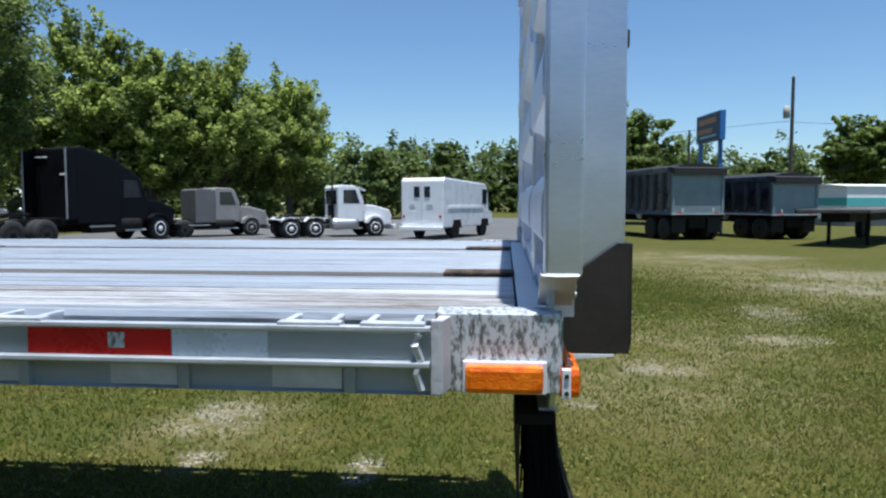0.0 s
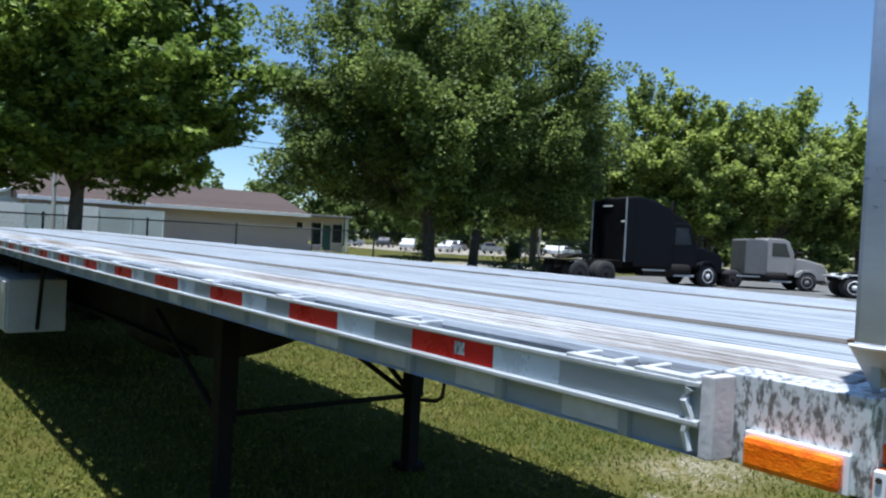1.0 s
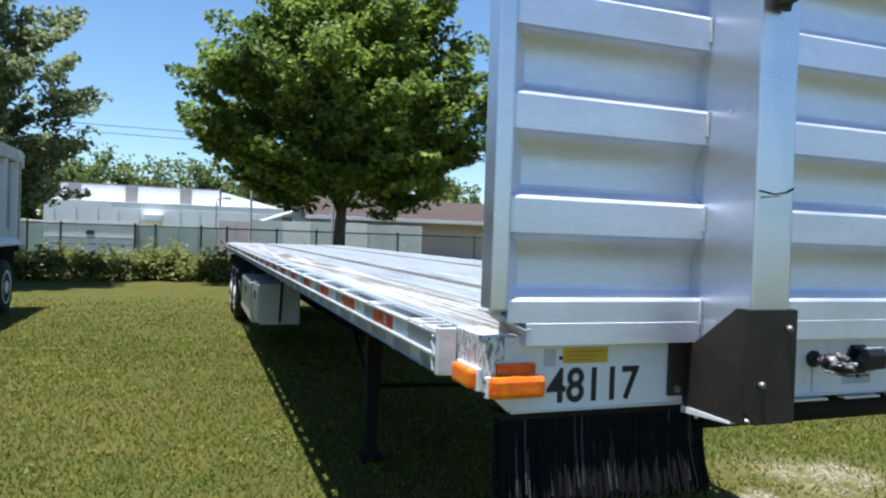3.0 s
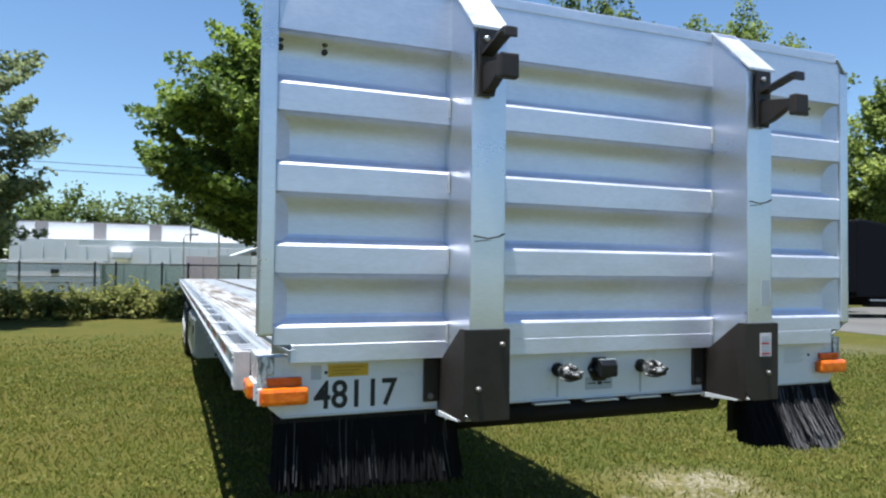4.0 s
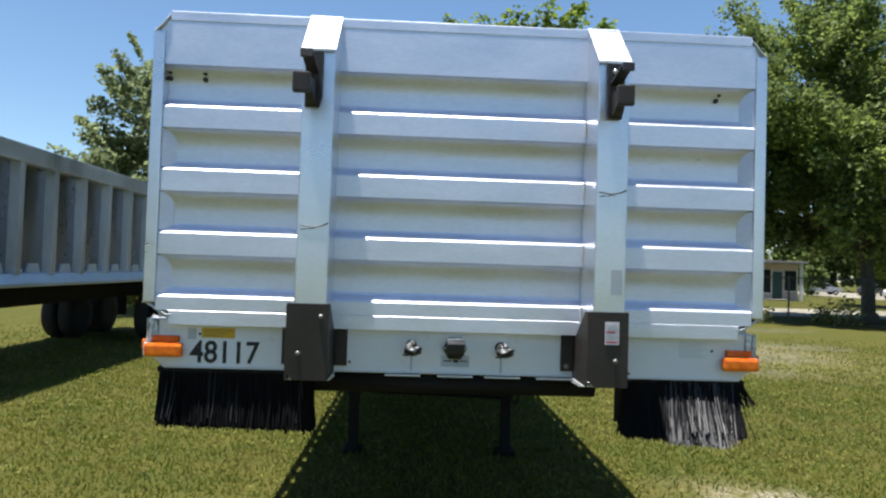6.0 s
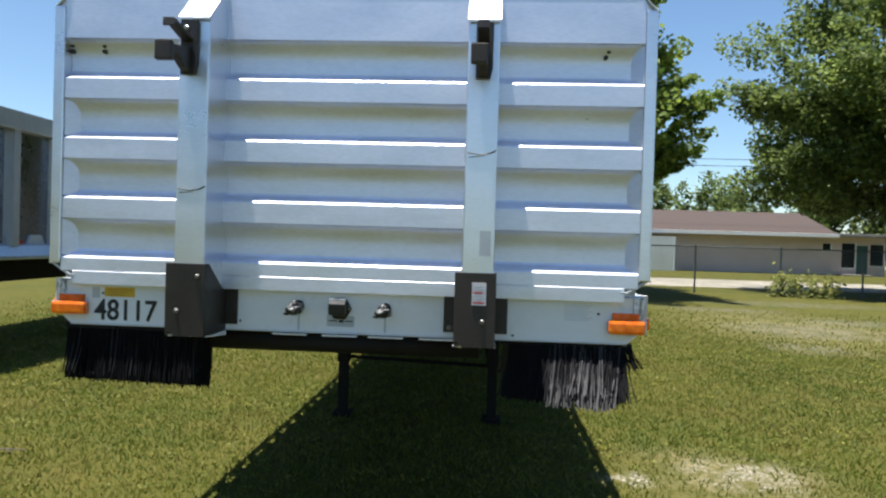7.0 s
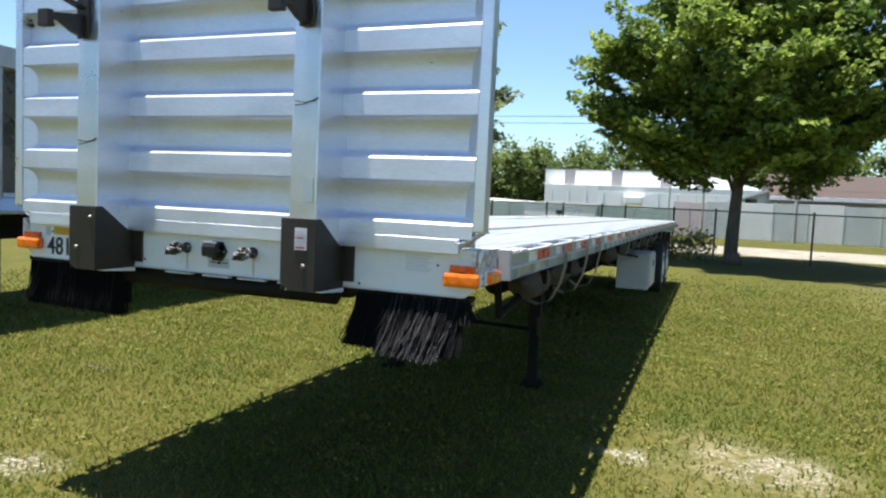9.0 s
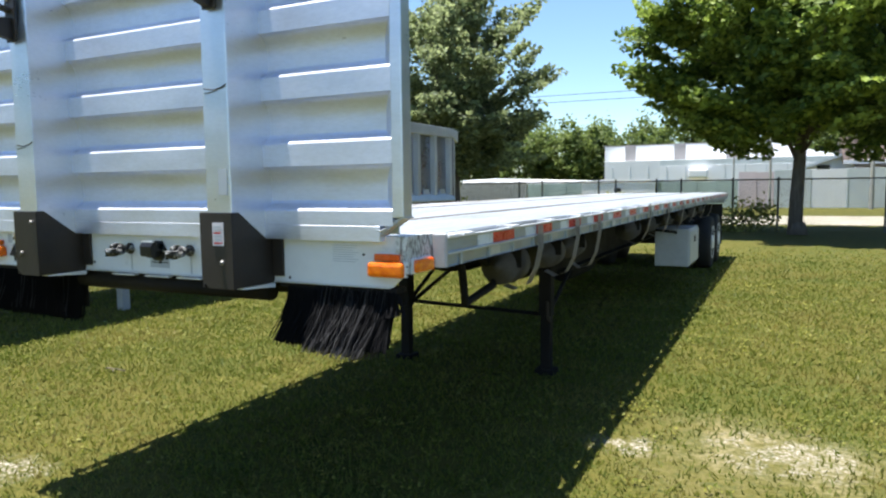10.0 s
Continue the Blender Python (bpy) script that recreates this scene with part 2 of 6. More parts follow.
DARK_GLASS = mat("dark_glass", (0.02, 0.025, 0.03), 0.08, 0.0, var=0.2, scale=2, bump=0.0, rvar=0.03)
DARK_GREEN_DOOR = mat("teal_door", (0.03, 0.09, 0.09), 0.4, 0.0, var=0.1, bump=0.02)
CONCRETE = mat("pale_road", (0.17, 0.155, 0.11), 0.9, 0.0, scale=0.5, fine=7, bump=0.1, col2=(0.33, 0.295, 0.24), lo=0.5, hi=0.95)
ASPHALT = mat("grey_lot", (0.104, 0.103, 0.098), 0.92, 0.0, var=0.35, scale=0.35, fine=7, bump=0.1)
TRUCK_BLACK = mat("black_truck_paint", (0.004, 0.004, 0.006), 0.55, 0.0, var=0.3, scale=2, bump=0.01)
TRUCK_BLACK.node_tree.nodes["Principled BSDF"].inputs["Specular IOR Level"].default_value = 0.15
TRUCK_WHITE = mat("white_truck_paint", (0.78, 0.80, 0.81), 0.3, 0.0, var=0.05, scale=2, bump=0.01, coat=0.4)
TRUCK_GREY = mat("grey_truck_paint", (0.27, 0.26, 0.245), 0.45, 0.0, var=0.12, scale=2, bump=0.02)
SLEEPER_GREY = mat("dark_grey_truck_paint", (0.12, 0.12, 0.12), 0.45, 0.0, var=0.12, scale=2, bump=0.02)
SIGN_BLUE = mat("sign_blue", (0.03, 0.14, 0.36), 0.4, 0.0, var=0.1, bump=0.0)
SIGN_DARK = mat("sign_face_dark", (0.05, 0.045, 0.05), 0.5, 0.0, var=0.2, bump=0.0)
SIGN_ORANGE = mat("sign_face_orange", (0.50, 0.17, 0.04), 0.5, 0.0, var=0.15, bump=0.0)
POLE_WOOD = mat("utility_pole_wood", (0.055, 0.05, 0.045), 0.9, 0.0, var=0.3, scale=2, fine=30, bump=0.2, stretch=(4, 4, 0.4))
POLE_PALE = mat("pale_pole", (0.38, 0.37, 0.34), 0.8, 0.0, var=0.15, scale=2, fine=30, bump=0.1)
TEAL = mat("teal_stripe", (0.10, 0.42, 0.42), 0.5, 0.0, var=0.1, bump=0.0)
CAR_COLOURS = [mat("car_paint_white", (0.72, 0.73, 0.74), 0.25, coat=0.5, bump=0), mat("car_paint_silver", (0.40, 0.42, 0.44), 0.3, 0.5, coat=0.4, bump=0),
               mat("car_paint_dark", (0.02, 0.022, 0.03), 0.25, coat=0.5, bump=0), mat("car_paint_red", (0.28, 0.02, 0.02), 0.25, coat=0.5, bump=0)]


def ground_material():
    """Mown grass, yellowing in blotches, with bare sandy patches and a worn gravel drive."""
    m = bpy.data.materials.new("mown_grass_ground")
    m.use_nodes = True
    n, l = m.node_tree.nodes, m.node_tree.links
    b = n["Principled BSDF"]
    tc = n.new("ShaderNodeTexCoord")

    def noise_at(scale, detail=5, dist=0.0):
        q = n.new("ShaderNodeTexNoise")
        q.inputs["Scale"].default_value, q.inputs["Detail"].default_value, q.inputs["Distortion"].default_value = scale, detail, dist
        l.new(tc.outputs["Object"], q.inputs["Vector"])
        return q.outputs["Fac"]

    def ramp(src, a, c, lo=0.0, hi=1.0):
        q = n.new("ShaderNodeMapRange")
        for k, v in (("From Min", a), ("From Max", c), ("To Min", lo), ("To Max", hi)):
            q.inputs[k].default_value = v
        l.new(src, q.inputs["Value"])
        return q.outputs[0]

    def math2(op, a, c):
        q = n.new("ShaderNodeMath")
        q.operation = op
        for k, v in ((0, a), (1, c)):
            if isinstance(v, (int, float)):
                q.inputs[k].default_value = v
            else:
                l.new(v, q.inputs[k])
        return q.outputs[0]

    def mixed(fac, a, c):
        q = n.new("ShaderNodeMix")
        q.data_type = "RGBA"
        l.new(fac, q.inputs["Factor"])
        for k, v in (("A", a), ("B", c)):
            if isinstance(v, tuple):
                q.inputs[k].default_value = (*v, 1)
            else:
                l.new(v, q.inputs[k])
        return q.outputs["Result"]

    sep = n.new("ShaderNodeSeparateXYZ")
    l.new(tc.outputs["Object"], sep.inputs[0])

    def spot(cx, cy, rx, ry):
        dx = math2("DIVIDE", math2("SUBTRACT", sep.outputs[0], cx), rx)
        dy = math2("DIVIDE", math2("SUBTRACT", sep.outputs[1], cy), ry)
        d = math2("SQRT", math2("ADD", math2("MULTIPLY", dx, dx), math2("MULTIPLY", dy, dy)), 0)
        return ramp(d, 0.35, 1.0, 1.0, 0.0)

    base = mixed(ramp(noise_at(0.45, 4), 0.38, 0.62), (0.036, 0.056, 0.009), (0.074, 0.069, 0.015))
    base = mixed(ramp(noise_at(2.2, 6, 0.5), 0.44, 0.62), base, (0.090, 0.081, 0.019))
    base = mixed(ramp(noise_at(11, 5), 0.52, 0.66), base, (0.034, 0.051, 0.009))
    base = mixed(ramp(noise_at(34, 4), 0.42, 0.62), base, (0.103, 0.096, 0.024))
    base = mixed(ramp(noise_at(75, 3), 0.58, 0.78), base, (0.028, 0.038, 0.007))
    dry = None
    for q in DRY_LAWN:
        q = spot(*q)
        dry = q if dry is None else math2("MAXIMUM", dry, q)
    dry = math2("MULTIPLY", dry, ramp(noise_at(1.6, 7, 0.6), 0.38, 0.60, 0.15, 0.85))
    base = mixed(dry, base, mixed(ramp(noise_at(20, 5), 0.4, 0.62), (0.105, 0.096, 0.034), (0.235, 0.200, 0.105)))
    bare = None
    for s in SAND_SPOTS:
        q = spot(*s)
        bare = q if bare is None else math2("MAXIMUM", bare, q)
    rough_edge = math2("MULTIPLY", ramp(bare, 0.0, 0.75), ramp(noise_at(5.5, 9, 0.8), 0.40, 0.58))
    crumbs = math2("MULTIPLY", rough_edge, ramp(noise_at(30, 6), 0.45, 0.60, 0.08, 1.0))
    sand = mixed(ramp(noise_at(60, 3), 0.4, 0.62), (0.209, 0.183, 0.139), (0.400, 0.365, 0.304))
    gravel = mixed(ramp(noise_at(26, 4), 0.4, 0.62), (0.096, 0.087, 0.074), (0.217, 0.204, 0.178))
    sand = mixed(ramp(sep.outputs[1], 3.0, 6.0), sand, gravel)
    base = mixed(crumbs, base, sand)
    l.new(base, b.inputs["Base Color"])
    b.inputs["Roughness"].default_value = 0.95
    b.inputs["Specular IOR Level"].default_value = 0.1
    bp = n.new("ShaderNodeBump")
    bp.inputs["Strength"].default_value, bp.inputs["Distance"].default_value = 0.7, 0.04
    l.new(noise_at(45, 5), bp.inputs["Height"])
    l.new(bp.outputs[0], b.inputs["Normal"])
    return m


SAND_SPOTS = [(2.60, 2.32, 0.56, 0.46), (1.66, 2.08, 0.28, 0.22), (1.62, 1.00, 0.34, 0.20), (4.43, -1.42, 0.34, 0.50), (19.5, -7.2, 1.3, 2.4), (14.0, -8.0, 1.7, 2.3),
              (11.4, -6.4, 1.4, 2.0), (8.2, -3.9, 1.5, 0.8), (6.1, -3.3, 0.5, 0.8), (3.2, -0.55, 0.25, 0.2), (-1.55, 0.17, 0.35, 0.25),
              (7.2, 16.8, 2.2, 1.0), (10.4, 19.6, 3.6, 1.4), (7.4, 12.2, 1.9, 1.8), (9.6, 14.2, 1.8, 1.2), (6.2, 9.3, 1.0, 0.9), (12.5, 9.5, 2.6, 1.6)]
DRY_LAWN = [(5.0, -1.4, 3.6, 2.2), (13.0, -6.0, 9.0, 3.6), (6.2, -2.8, 3.2, 1.7), (19.0, -5.0, 5.0, 3.5), (2.4, 2.2, 1.0, 0.9), (7.6, 12.5, 3.2, 5.0)]
GROUND = ground_material()


# ---- building helpers ----
def part(name, bm, material, parent=None, label="", smooth=False, kind=""):
    """Links a bmesh as one mesh object, under a thing or a part where one is given."""
    me = bpy.data.meshes.new(name)
    bm.normal_update()
    if smooth == "edges":
        for f in bm.faces:
            f.smooth = True
        for e in bm.edges:
            e.smooth = len(e.link_faces) == 2 and e.calc_face_angle(3.0) < 0.33
    bm.to_mesh(me)
    bm.free()
    me.materials.append(material)
    if smooth is True:
        for p in me.polygons:
            p.use_smooth = True
    ob = new(name, me)
    if parent is not None:
        ob.parent = parent
    return tagged(ob, label, kind=kind)


def thing(name, label, category, m=None, group="", kind=""):
    ob = new(name)
    ob.empty_display_size = 0.2
    if m is not None:
        ob.matrix_world = m
    return tagged(ob, label, category, group, kind)


def box(x0, x1, y0, y1, z0, z1, bevel=0.0, bm=None):
    bm = bm or bmesh.new()
    r = bmesh.ops.create_cube(bm, size=1.0, matrix=Matrix.LocRotScale(((x0 + x1) / 2, (y0 + y1) / 2, (z0 + z1) / 2), None, (x1 - x0, y1 - y0, z1 - z0)))
    if bevel:
        edges = {e for v in r["verts"] for e in v.link_edges}
        bmesh.ops.bevel(bm, geom=list(edges), offset=bevel, segments=2, affect="EDGES", profile=0.6)
    return bm


def prism(pts, axis, a, b, bm=None, bevel=0.0):
    """A polygon of two coordinates, drawn out along the third axis from a to b."""
    bm = bm or bmesh.new()
    put = {"x": lambda u, v, w: (w, u, v), "y": lambda u, v, w: (u, w, v), "z": lambda u, v, w: (u, v, w)}[axis]
    va = [bm.verts.new(put(u, v, a)) for u, v in pts]
    vb = [bm.verts.new(put(u, v, b)) for u, v in pts]
    k = len(pts)
    fs = [bm.faces.new(va), bm.faces.new(vb[::-1])]
    fs += [bm.faces.new((va[i], vb[i], vb[(i + 1) % k], va[(i + 1) % k])) for i in range(k)]
    bmesh.ops.recalc_face_normals(bm, faces=fs)
    if bevel:
        bmesh.ops.bevel(bm, geom=list({e for f in fs for e in f.edges}), offset=bevel, segments=2, affect="EDGES", profile=0.6)
    return bm


def lathe(profile, seg=24, axis="x", at=(0, 0, 0), bm=None):
    """Turns a profile of (radius, along) about an axis."""
    bm = bm or bmesh.new()
    rings = []
    for r, w in profile:
        ring = []
        for i in range(seg):
            a = 2 * math.pi * i / seg
            u, v = r * math.cos(a), r * math.sin(a)
            p = {"x": (w, u, v), "y": (u, w, v), "z": (u, v, w)}[axis]
            ring.append(bm.verts.new((p[0] + at[0], p[1] + at[1], p[2] + at[2])))
        rings.append(ring)
    fs = []
    for p, q in zip(rings, rings[1:]):
        fs += [bm.faces.new((p[i], p[(i + 1) % seg], q[(i + 1) % seg], q[i])) for i in range(seg)]
    fs += [bm.faces.new(rings[0]), bm.faces.new(rings[-1][::-1])]
    bmesh.ops.recalc_face_normals(bm, faces=fs)
    return bm


def tube(points, r0, r1=None, seg=8, bm=None):
    """A tube along points, tapering from r0 to r1."""
    bm = bm or bmesh.new()
    r1 = r0 if r1 is None else r1
    pts = [Vector(p) for p in points]
    rings = []
    for i, p in enumerate(pts):
        d = (pts[min(i + 1, len(pts) - 1)] - pts[max(i - 1, 0)]).normalized()
        side = d.cross(Vector((0, 0, 1)) if abs(d.z) < 0.95 else Vector((1, 0, 0))).normalized()
        up = side.cross(d)
        r = r0 + (r1 - r0) * i / max(1, len(pts) - 1)
        rings.append([bm.verts.new(p + (side * math.cos(2 * math.pi * k / seg) + up * math.sin(2 * math.pi * k / seg)) * r) for k in range(seg)])
    for p, q in zip(rings, rings[1:]):
        for k in range(seg):
            bm.faces.new((p[k], p[(k + 1) % seg], q[(k + 1) % seg], q[k]))
    bm.faces.new(rings[0][::-1]), bm.faces.new(rings[-1])
    return bm


def array_mesh(name, verts, faces, material, parent=None, kind="", smooth=False):
    me = bpy.data.meshes.new(name)
    me.from_pydata(verts, [], faces)
    me.materials.append(material)
    ob = new(name, me)
    if parent is not None:
        ob.parent = parent
    return tagged(ob, kind=kind)


def leaf_cloud(name, centres, sizes, material, rng, parent=None, kind="", flat=0.5, long=1.5):
    """One folded rhombus for each leaf, turned every way and on the whole facing up."""
    k = len(centres)
    nrm = rng.normal(size=(k, 3))
    nrm[:, 2] = np.abs(nrm[:, 2]) + flat
    nrm /= np.linalg.norm(nrm, axis=1)[:, None]
    u = np.cross(nrm, rng.normal(size=(k, 3)))
    u /= np.linalg.norm(u, axis=1)[:, None]
    v = np.cross(nrm, u)
    s = sizes[:, None]
    p = np.stack([centres - u * s * long / 2, centres + v * s / 2 + nrm * s * 0.12, centres + u * s * long / 2, centres - v * s / 2 + nrm * s * 0.12], 1).reshape(-1, 3)
    i = np.arange(k) * 4
    return array_mesh(name, p.tolist(), np.stack([i, i + 1, i + 2, i + 3], 1).tolist(), material, parent, kind)


def text_mesh(body, size, material, parent, name, m, squeeze=1.0):
    cu = bpy.data.curves.new(name, "FONT")
    cu.body, cu.size, cu.extrude, cu.offset = body, size, 0.0008, 0.0022
    tmp = new(name + "_curve", cu)
    me = bpy.data.meshes.new_from_object(tmp.evaluated_get(bpy.context.evaluated_depsgraph_get()))
    bpy.data.objects.remove(tmp)
    me.transform(m @ Matrix.Diagonal((squeeze, 1, 1, 1)))
    me.materials.clear()
    me.materials.append(material)
    ob = new(name, me)
    ob.parent = parent
    return ob


# ---- ground ----
gbm = bmesh.new()
bmesh.ops.create_grid(gbm, x_segments=40, y_segments=40, size=700)
tagged(part("ground", gbm, GROUND, label="mown yellow-green grass with bare sandy patches"), category="ground", kind="structure")

# ---- the flatbed trailer: front panel at y = 0, running back along +y ----
W2, LEN, DECK = 1.295, 14.63, 1.453
trailer = thing("flatbed_trailer", "long silver aluminium flatbed trailer with a ribbed headboard parked on grass", "trailer")

# chassis
for s in (-1, 1):
    part("main_beam", prism([(s * 0.5 - 0.07, 1.30), (s * 0.5 + 0.07, 1.30), (s * 0.5 + 0.07, 1.28), (s * 0.5 + 0.01, 1.27), (s * 0.5 + 0.01, 0.80), (s * 0.5 + 0.07, 0.79),
                            (s * 0.5 + 0.07, 0.77), (s * 0.5 - 0.07, 0.77), (s * 0.5 - 0.07, 0.79), (s * 0.5 - 0.01, 0.80), (s * 0.5 - 0.01, 1.27), (s * 0.5 - 0.07, 1.28)],
                           "y", 4.30, 14.4), CHASSIS, trailer, "black steel I-beam")
    part("front_beam", prism([(0.25, 1.30), (4.30, 1.30), (4.30, 0.77), (3.95, 0.80), (3.55, 0.90), (3.15, 1.03), (2.7, 1.11), (2.2, 1.14), (0.25, 1.17)], "x", s * 0.5 - 0.05, s * 0.5 + 0.05), CHASSIS, trailer)
for y in (4.9, 6.1, 7.3, 8.5, 9.7, 10.9):
    part("cross_brace", box(-0.49, 0.49, y, y + 0.07, 0.84, 1.20), CHASSIS, trailer)
cross = box(-1.20, 1.20, 0.60, 0.66, 1.338, 1.40)
crossbar = part("crossmember", cross, CHASSIS, trailer, "dark floor crossmember")
for k in range(1, 46):
    c = new("crossmember", crossbar.data)
    c.parent, c.location = trailer, (0, 0.305 * k, 0)
# unseen sheet added to stop sun leaking between the planks into the shadow
part("subfloor", box(-1.215, 1.215, 0.07, LEN - 0.04, 1.402, 1.422), CHASSIS, trailer)
part("kingpin_plate", box(-0.62, 0.62, 0.12, 1.5, 1.215, 1.285, 0.01), CHASSIS, trailer)
part("underframe_tube", lathe([(0.044, -0.60), (0.044, 0.60)], 18, "x", (0, 0.05, 1.212)), CHASSIS, trailer, "black steel tube", smooth=True)
# strips added for the dashes of light below the panel, placed to catch sun
for x in (-0.3, -0.08, 0.12, 0.34):
    part("lower_lip", box(x, x + 0.15, -0.026, 0.0, 1.249, 1.255), ALU_EDGE, trailer)

# deck planks: long extrusions with fine ribs; two wooden nailing strips between them
def plank(x0, x1):
    pts, ribs = [], 7
    w = (x1 - x0 - 0.006) / ribs
    for i in range(ribs):
        a = x0 + 0.003 + i * w
        pts += [(a, DECK - 0.009), (a + w * 0.10, DECK), (a + w * 0.80, DECK), (a + w * 0.92, DECK - 0.009)]
    pts += [(x1 - 0.003, DECK - 0.04), (x0 + 0.003, DECK - 0.04)]
    return prism(pts, "y", 0.075, LEN - 0.03)


for x0, x1 in ((-1.215, -0.90), (-0.90, -0.600), (-0.500, -0.17), (-0.17, 0.175), (0.175, 0.500), (0.600, 0.90), (0.90, 1.215)):
    part("deck_plank", plank(x0, x1), ALU_STAINED if abs(x0) > 1.2 else ALU_DECK, trailer)
for x in (-0.55, 0.55):
    for k in range(6):
        a = 0.08 + k * 2.42
        part("nailing_strip", box(x - 0.049, x + 0.049, a, a + 2.40, DECK - 0.045, DECK + 0.001 + 0.002 * (k % 2), 0.003), WOOD, trailer, "weathered wooden strip")
    part("strip_plate", box(x - 0.05, x + 0.05, 0.07, 0.27, DECK + 0.002, DECK + 0.012, 0.003), RUST, trailer, "rusty steel plate")
part("front_sill", box(-1.28, 1.28, 0.006, 0.07, 1.40, DECK - 0.002, 0.004), ALU_EDGE, trailer)
part("rear_sill", box(-1.28, 1.28, LEN - 0.03, LEN, 1.22, DECK - 0.004, 0.006), ALU_DULL, trailer)

# side rails: an inner rail along the deck, an outer rub rail held off it by spacers, with tape and a ribbed lower track
W3 = 1.352
tape_mesh = {}
for s in (-1, 1):
    X = lambda d: s * (W3 - d)
    C = lambda d: s * (W2 - d)

    def xbox(a, b, y0, y1, z0, z1, bevel=0.0, bm=None):
        return box(min(X(a), X(b)), max(X(a), X(b)), y0, y1, z0, z1, bevel, bm)

    rail = part("side_rail", prism([(X(0.010), 1.430), (X(0.004), 1.434), (X(0.012), 1.442), (X(0.034), 1.440), (X(0.034), 1.430), (X(0.020), 1.426), (X(0.020), 1.388), (X(0.048), 1.376),
                                   (X(0.048), 1.318), (X(0.012), 1.320), (X(0.022), 1.324), (X(0.022), 1.366), (X(0.0), 1.369), (X(0.0), 1.380), (X(0.010), 1.382)],
                                  "y", 0.2255, LEN - 0.005), ALU_DULL, trailer, "aluminium rub rail held off the deck by spacers")
    part("inner_rail", prism([(X(0.084), 1.440), (X(0.090), 1.452), (X(0.139), 1.452), (X(0.139), 1.390), (X(0.076), 1.386), (X(0.076), 1.393), (X(0.088), 1.396)], "y", 0.222, LEN - 0.005), ALU_DECK, trailer)
    gp = None
    for k in range(46):
        o = part("gap_plate", xbox(0.046, 0.078, 0, 0.19, 1.376, 1.382), ALU_DULL, rail) if gp is None else new("gap_plate", gp.data)
        gp = gp or o
        o.parent, o.location = rail, (0, 0.40 + 0.3078 * k, 0)
    part("rail_edge", xbox(0.0, 0.014, 0.2255, LEN - 0.005, 1.434, 1.4425, 0.002), ALU_EDGE, rail)
    part("rub_edge", xbox(-0.003, 0.01, 0.2255, LEN - 0.005, 1.371, 1.380, 0.002), ALU_EDGE, rail)
    pk = None
    for y0 in [0.245, 0.395] + [0.955 + 0.6155 * k for k in range(22)]:
        if pk is None:
            bm = xbox(0.021, 0.100, 0, 0.014, 1.38, 1.450, 0.003)
            xbox(0.002, 0.030, -0.010, 0.105, 1.4405, 1.449, 0.002, bm)
            xbox(0.021, 0.100, 0.083, 0.097, 1.38, 1.450, 0.003, bm)
            pk = part("hook_pocket", bm, ALU_EDGE, rail)
            pk.location.y = y0
        else:
            o = new("hook_pocket", pk.data)
            o.parent, o.location = rail, (0, y0, 0)
    for k in range(23):
        y1 = (0.700 if s < 0 else 0.717) + 0.6155 * k
        if y1 + 0.3 < LEN:
            for key, a, b, m in (("red_tape", 0, 0.276, RED_TAPE), ("white_tape", -0.181, -0.002, WHITE_TAPE)):
                if (key, s) not in tape_mesh:
                    ob = part(key, xbox(0.0085, 0.0095, a, b, 1.3825, 1.4305), m, rail)
                    tape_mesh[key, s] = ob.data
                else:
                    ob = new(key, tape_mesh[key, s])
                    ob.parent = rail
                ob.location.y = y1
    if s < 0:
        part("tape_label", xbox(0.0065, 0.0083, 0.788, 0.819, 1.395, 1.424), ALU_WORN, rail, "small worn silver label")
        part("end_weld", tube([(X(0.004), 0.240, 1.33), (X(0.003), 0.250, 1.36), (X(0.006), 0.243, 1.385), (X(0.003), 0.252, 1.41), (X(0.005), 0.245, 1.43)], 0.007, 0.009, 6), ALU_EDGE, rail)
    tr = None
    for k in range(46):
        if tr is None:
            tr = part("track_rib", xbox(0.006, 0.03, 0, 0.020, 1.321, 1.368, 0.002), ALU_DULL, rail)
            tp = part("track_plate", xbox(0.017, 0.03, 0.026, 0.155, 1.325, 1.365, 0.002), ALU_TRACK, rail)
            tr.location.y = tp.location.y = 0.36
        else:
            for src in (tr, tp):
                o = new(src.name.split(".")[0], src.data)
                o.parent, o.location = rail, (0, 0.36 + 0.3078 * k, 0)
    # corner casting with worn paint
    cast = part("corner_block", prism([(C(0.0), 0.000), (C(0.012), -0.010), (C(0.05), -0.010), (C(0.05), 0.016), (C(0.09), 0.016), (C(0.09), 0.222), (C(0.004), 0.222), (C(0.0), 0.205)], "z", 1.315, 1.459, bevel=0.002), ALU_WORN, trailer, "corner block with peeling silver paint")
    part("end_cap", prism([(C(-0.004), 0.192), (X(0.004), 0.202), (X(0.0), 0.210), (X(0.0), 0.224), (X(0.012), 0.224), (X(0.012), 0.216), (C(-0.004), 0.214)], "z", 1.322, 1.456, bevel=0.003), END_PLATE, cast, "bright welded end plate")
    lamp = part("side_marker_lamp", box(min(C(-0.030), C(-0.004)), max(C(-0.030), C(-0.004)), 0.026, 0.166, 1.319, 1.370, 0.010), AMBER, trailer, "amber marker lamp")
    part("lens_rim", box(min(C(-0.010), C(0.0)), max(C(-0.010), C(0.0)), 0.020, 0.171, 1.315, 1.374, 0.002), WHITE_PAINT, lamp)

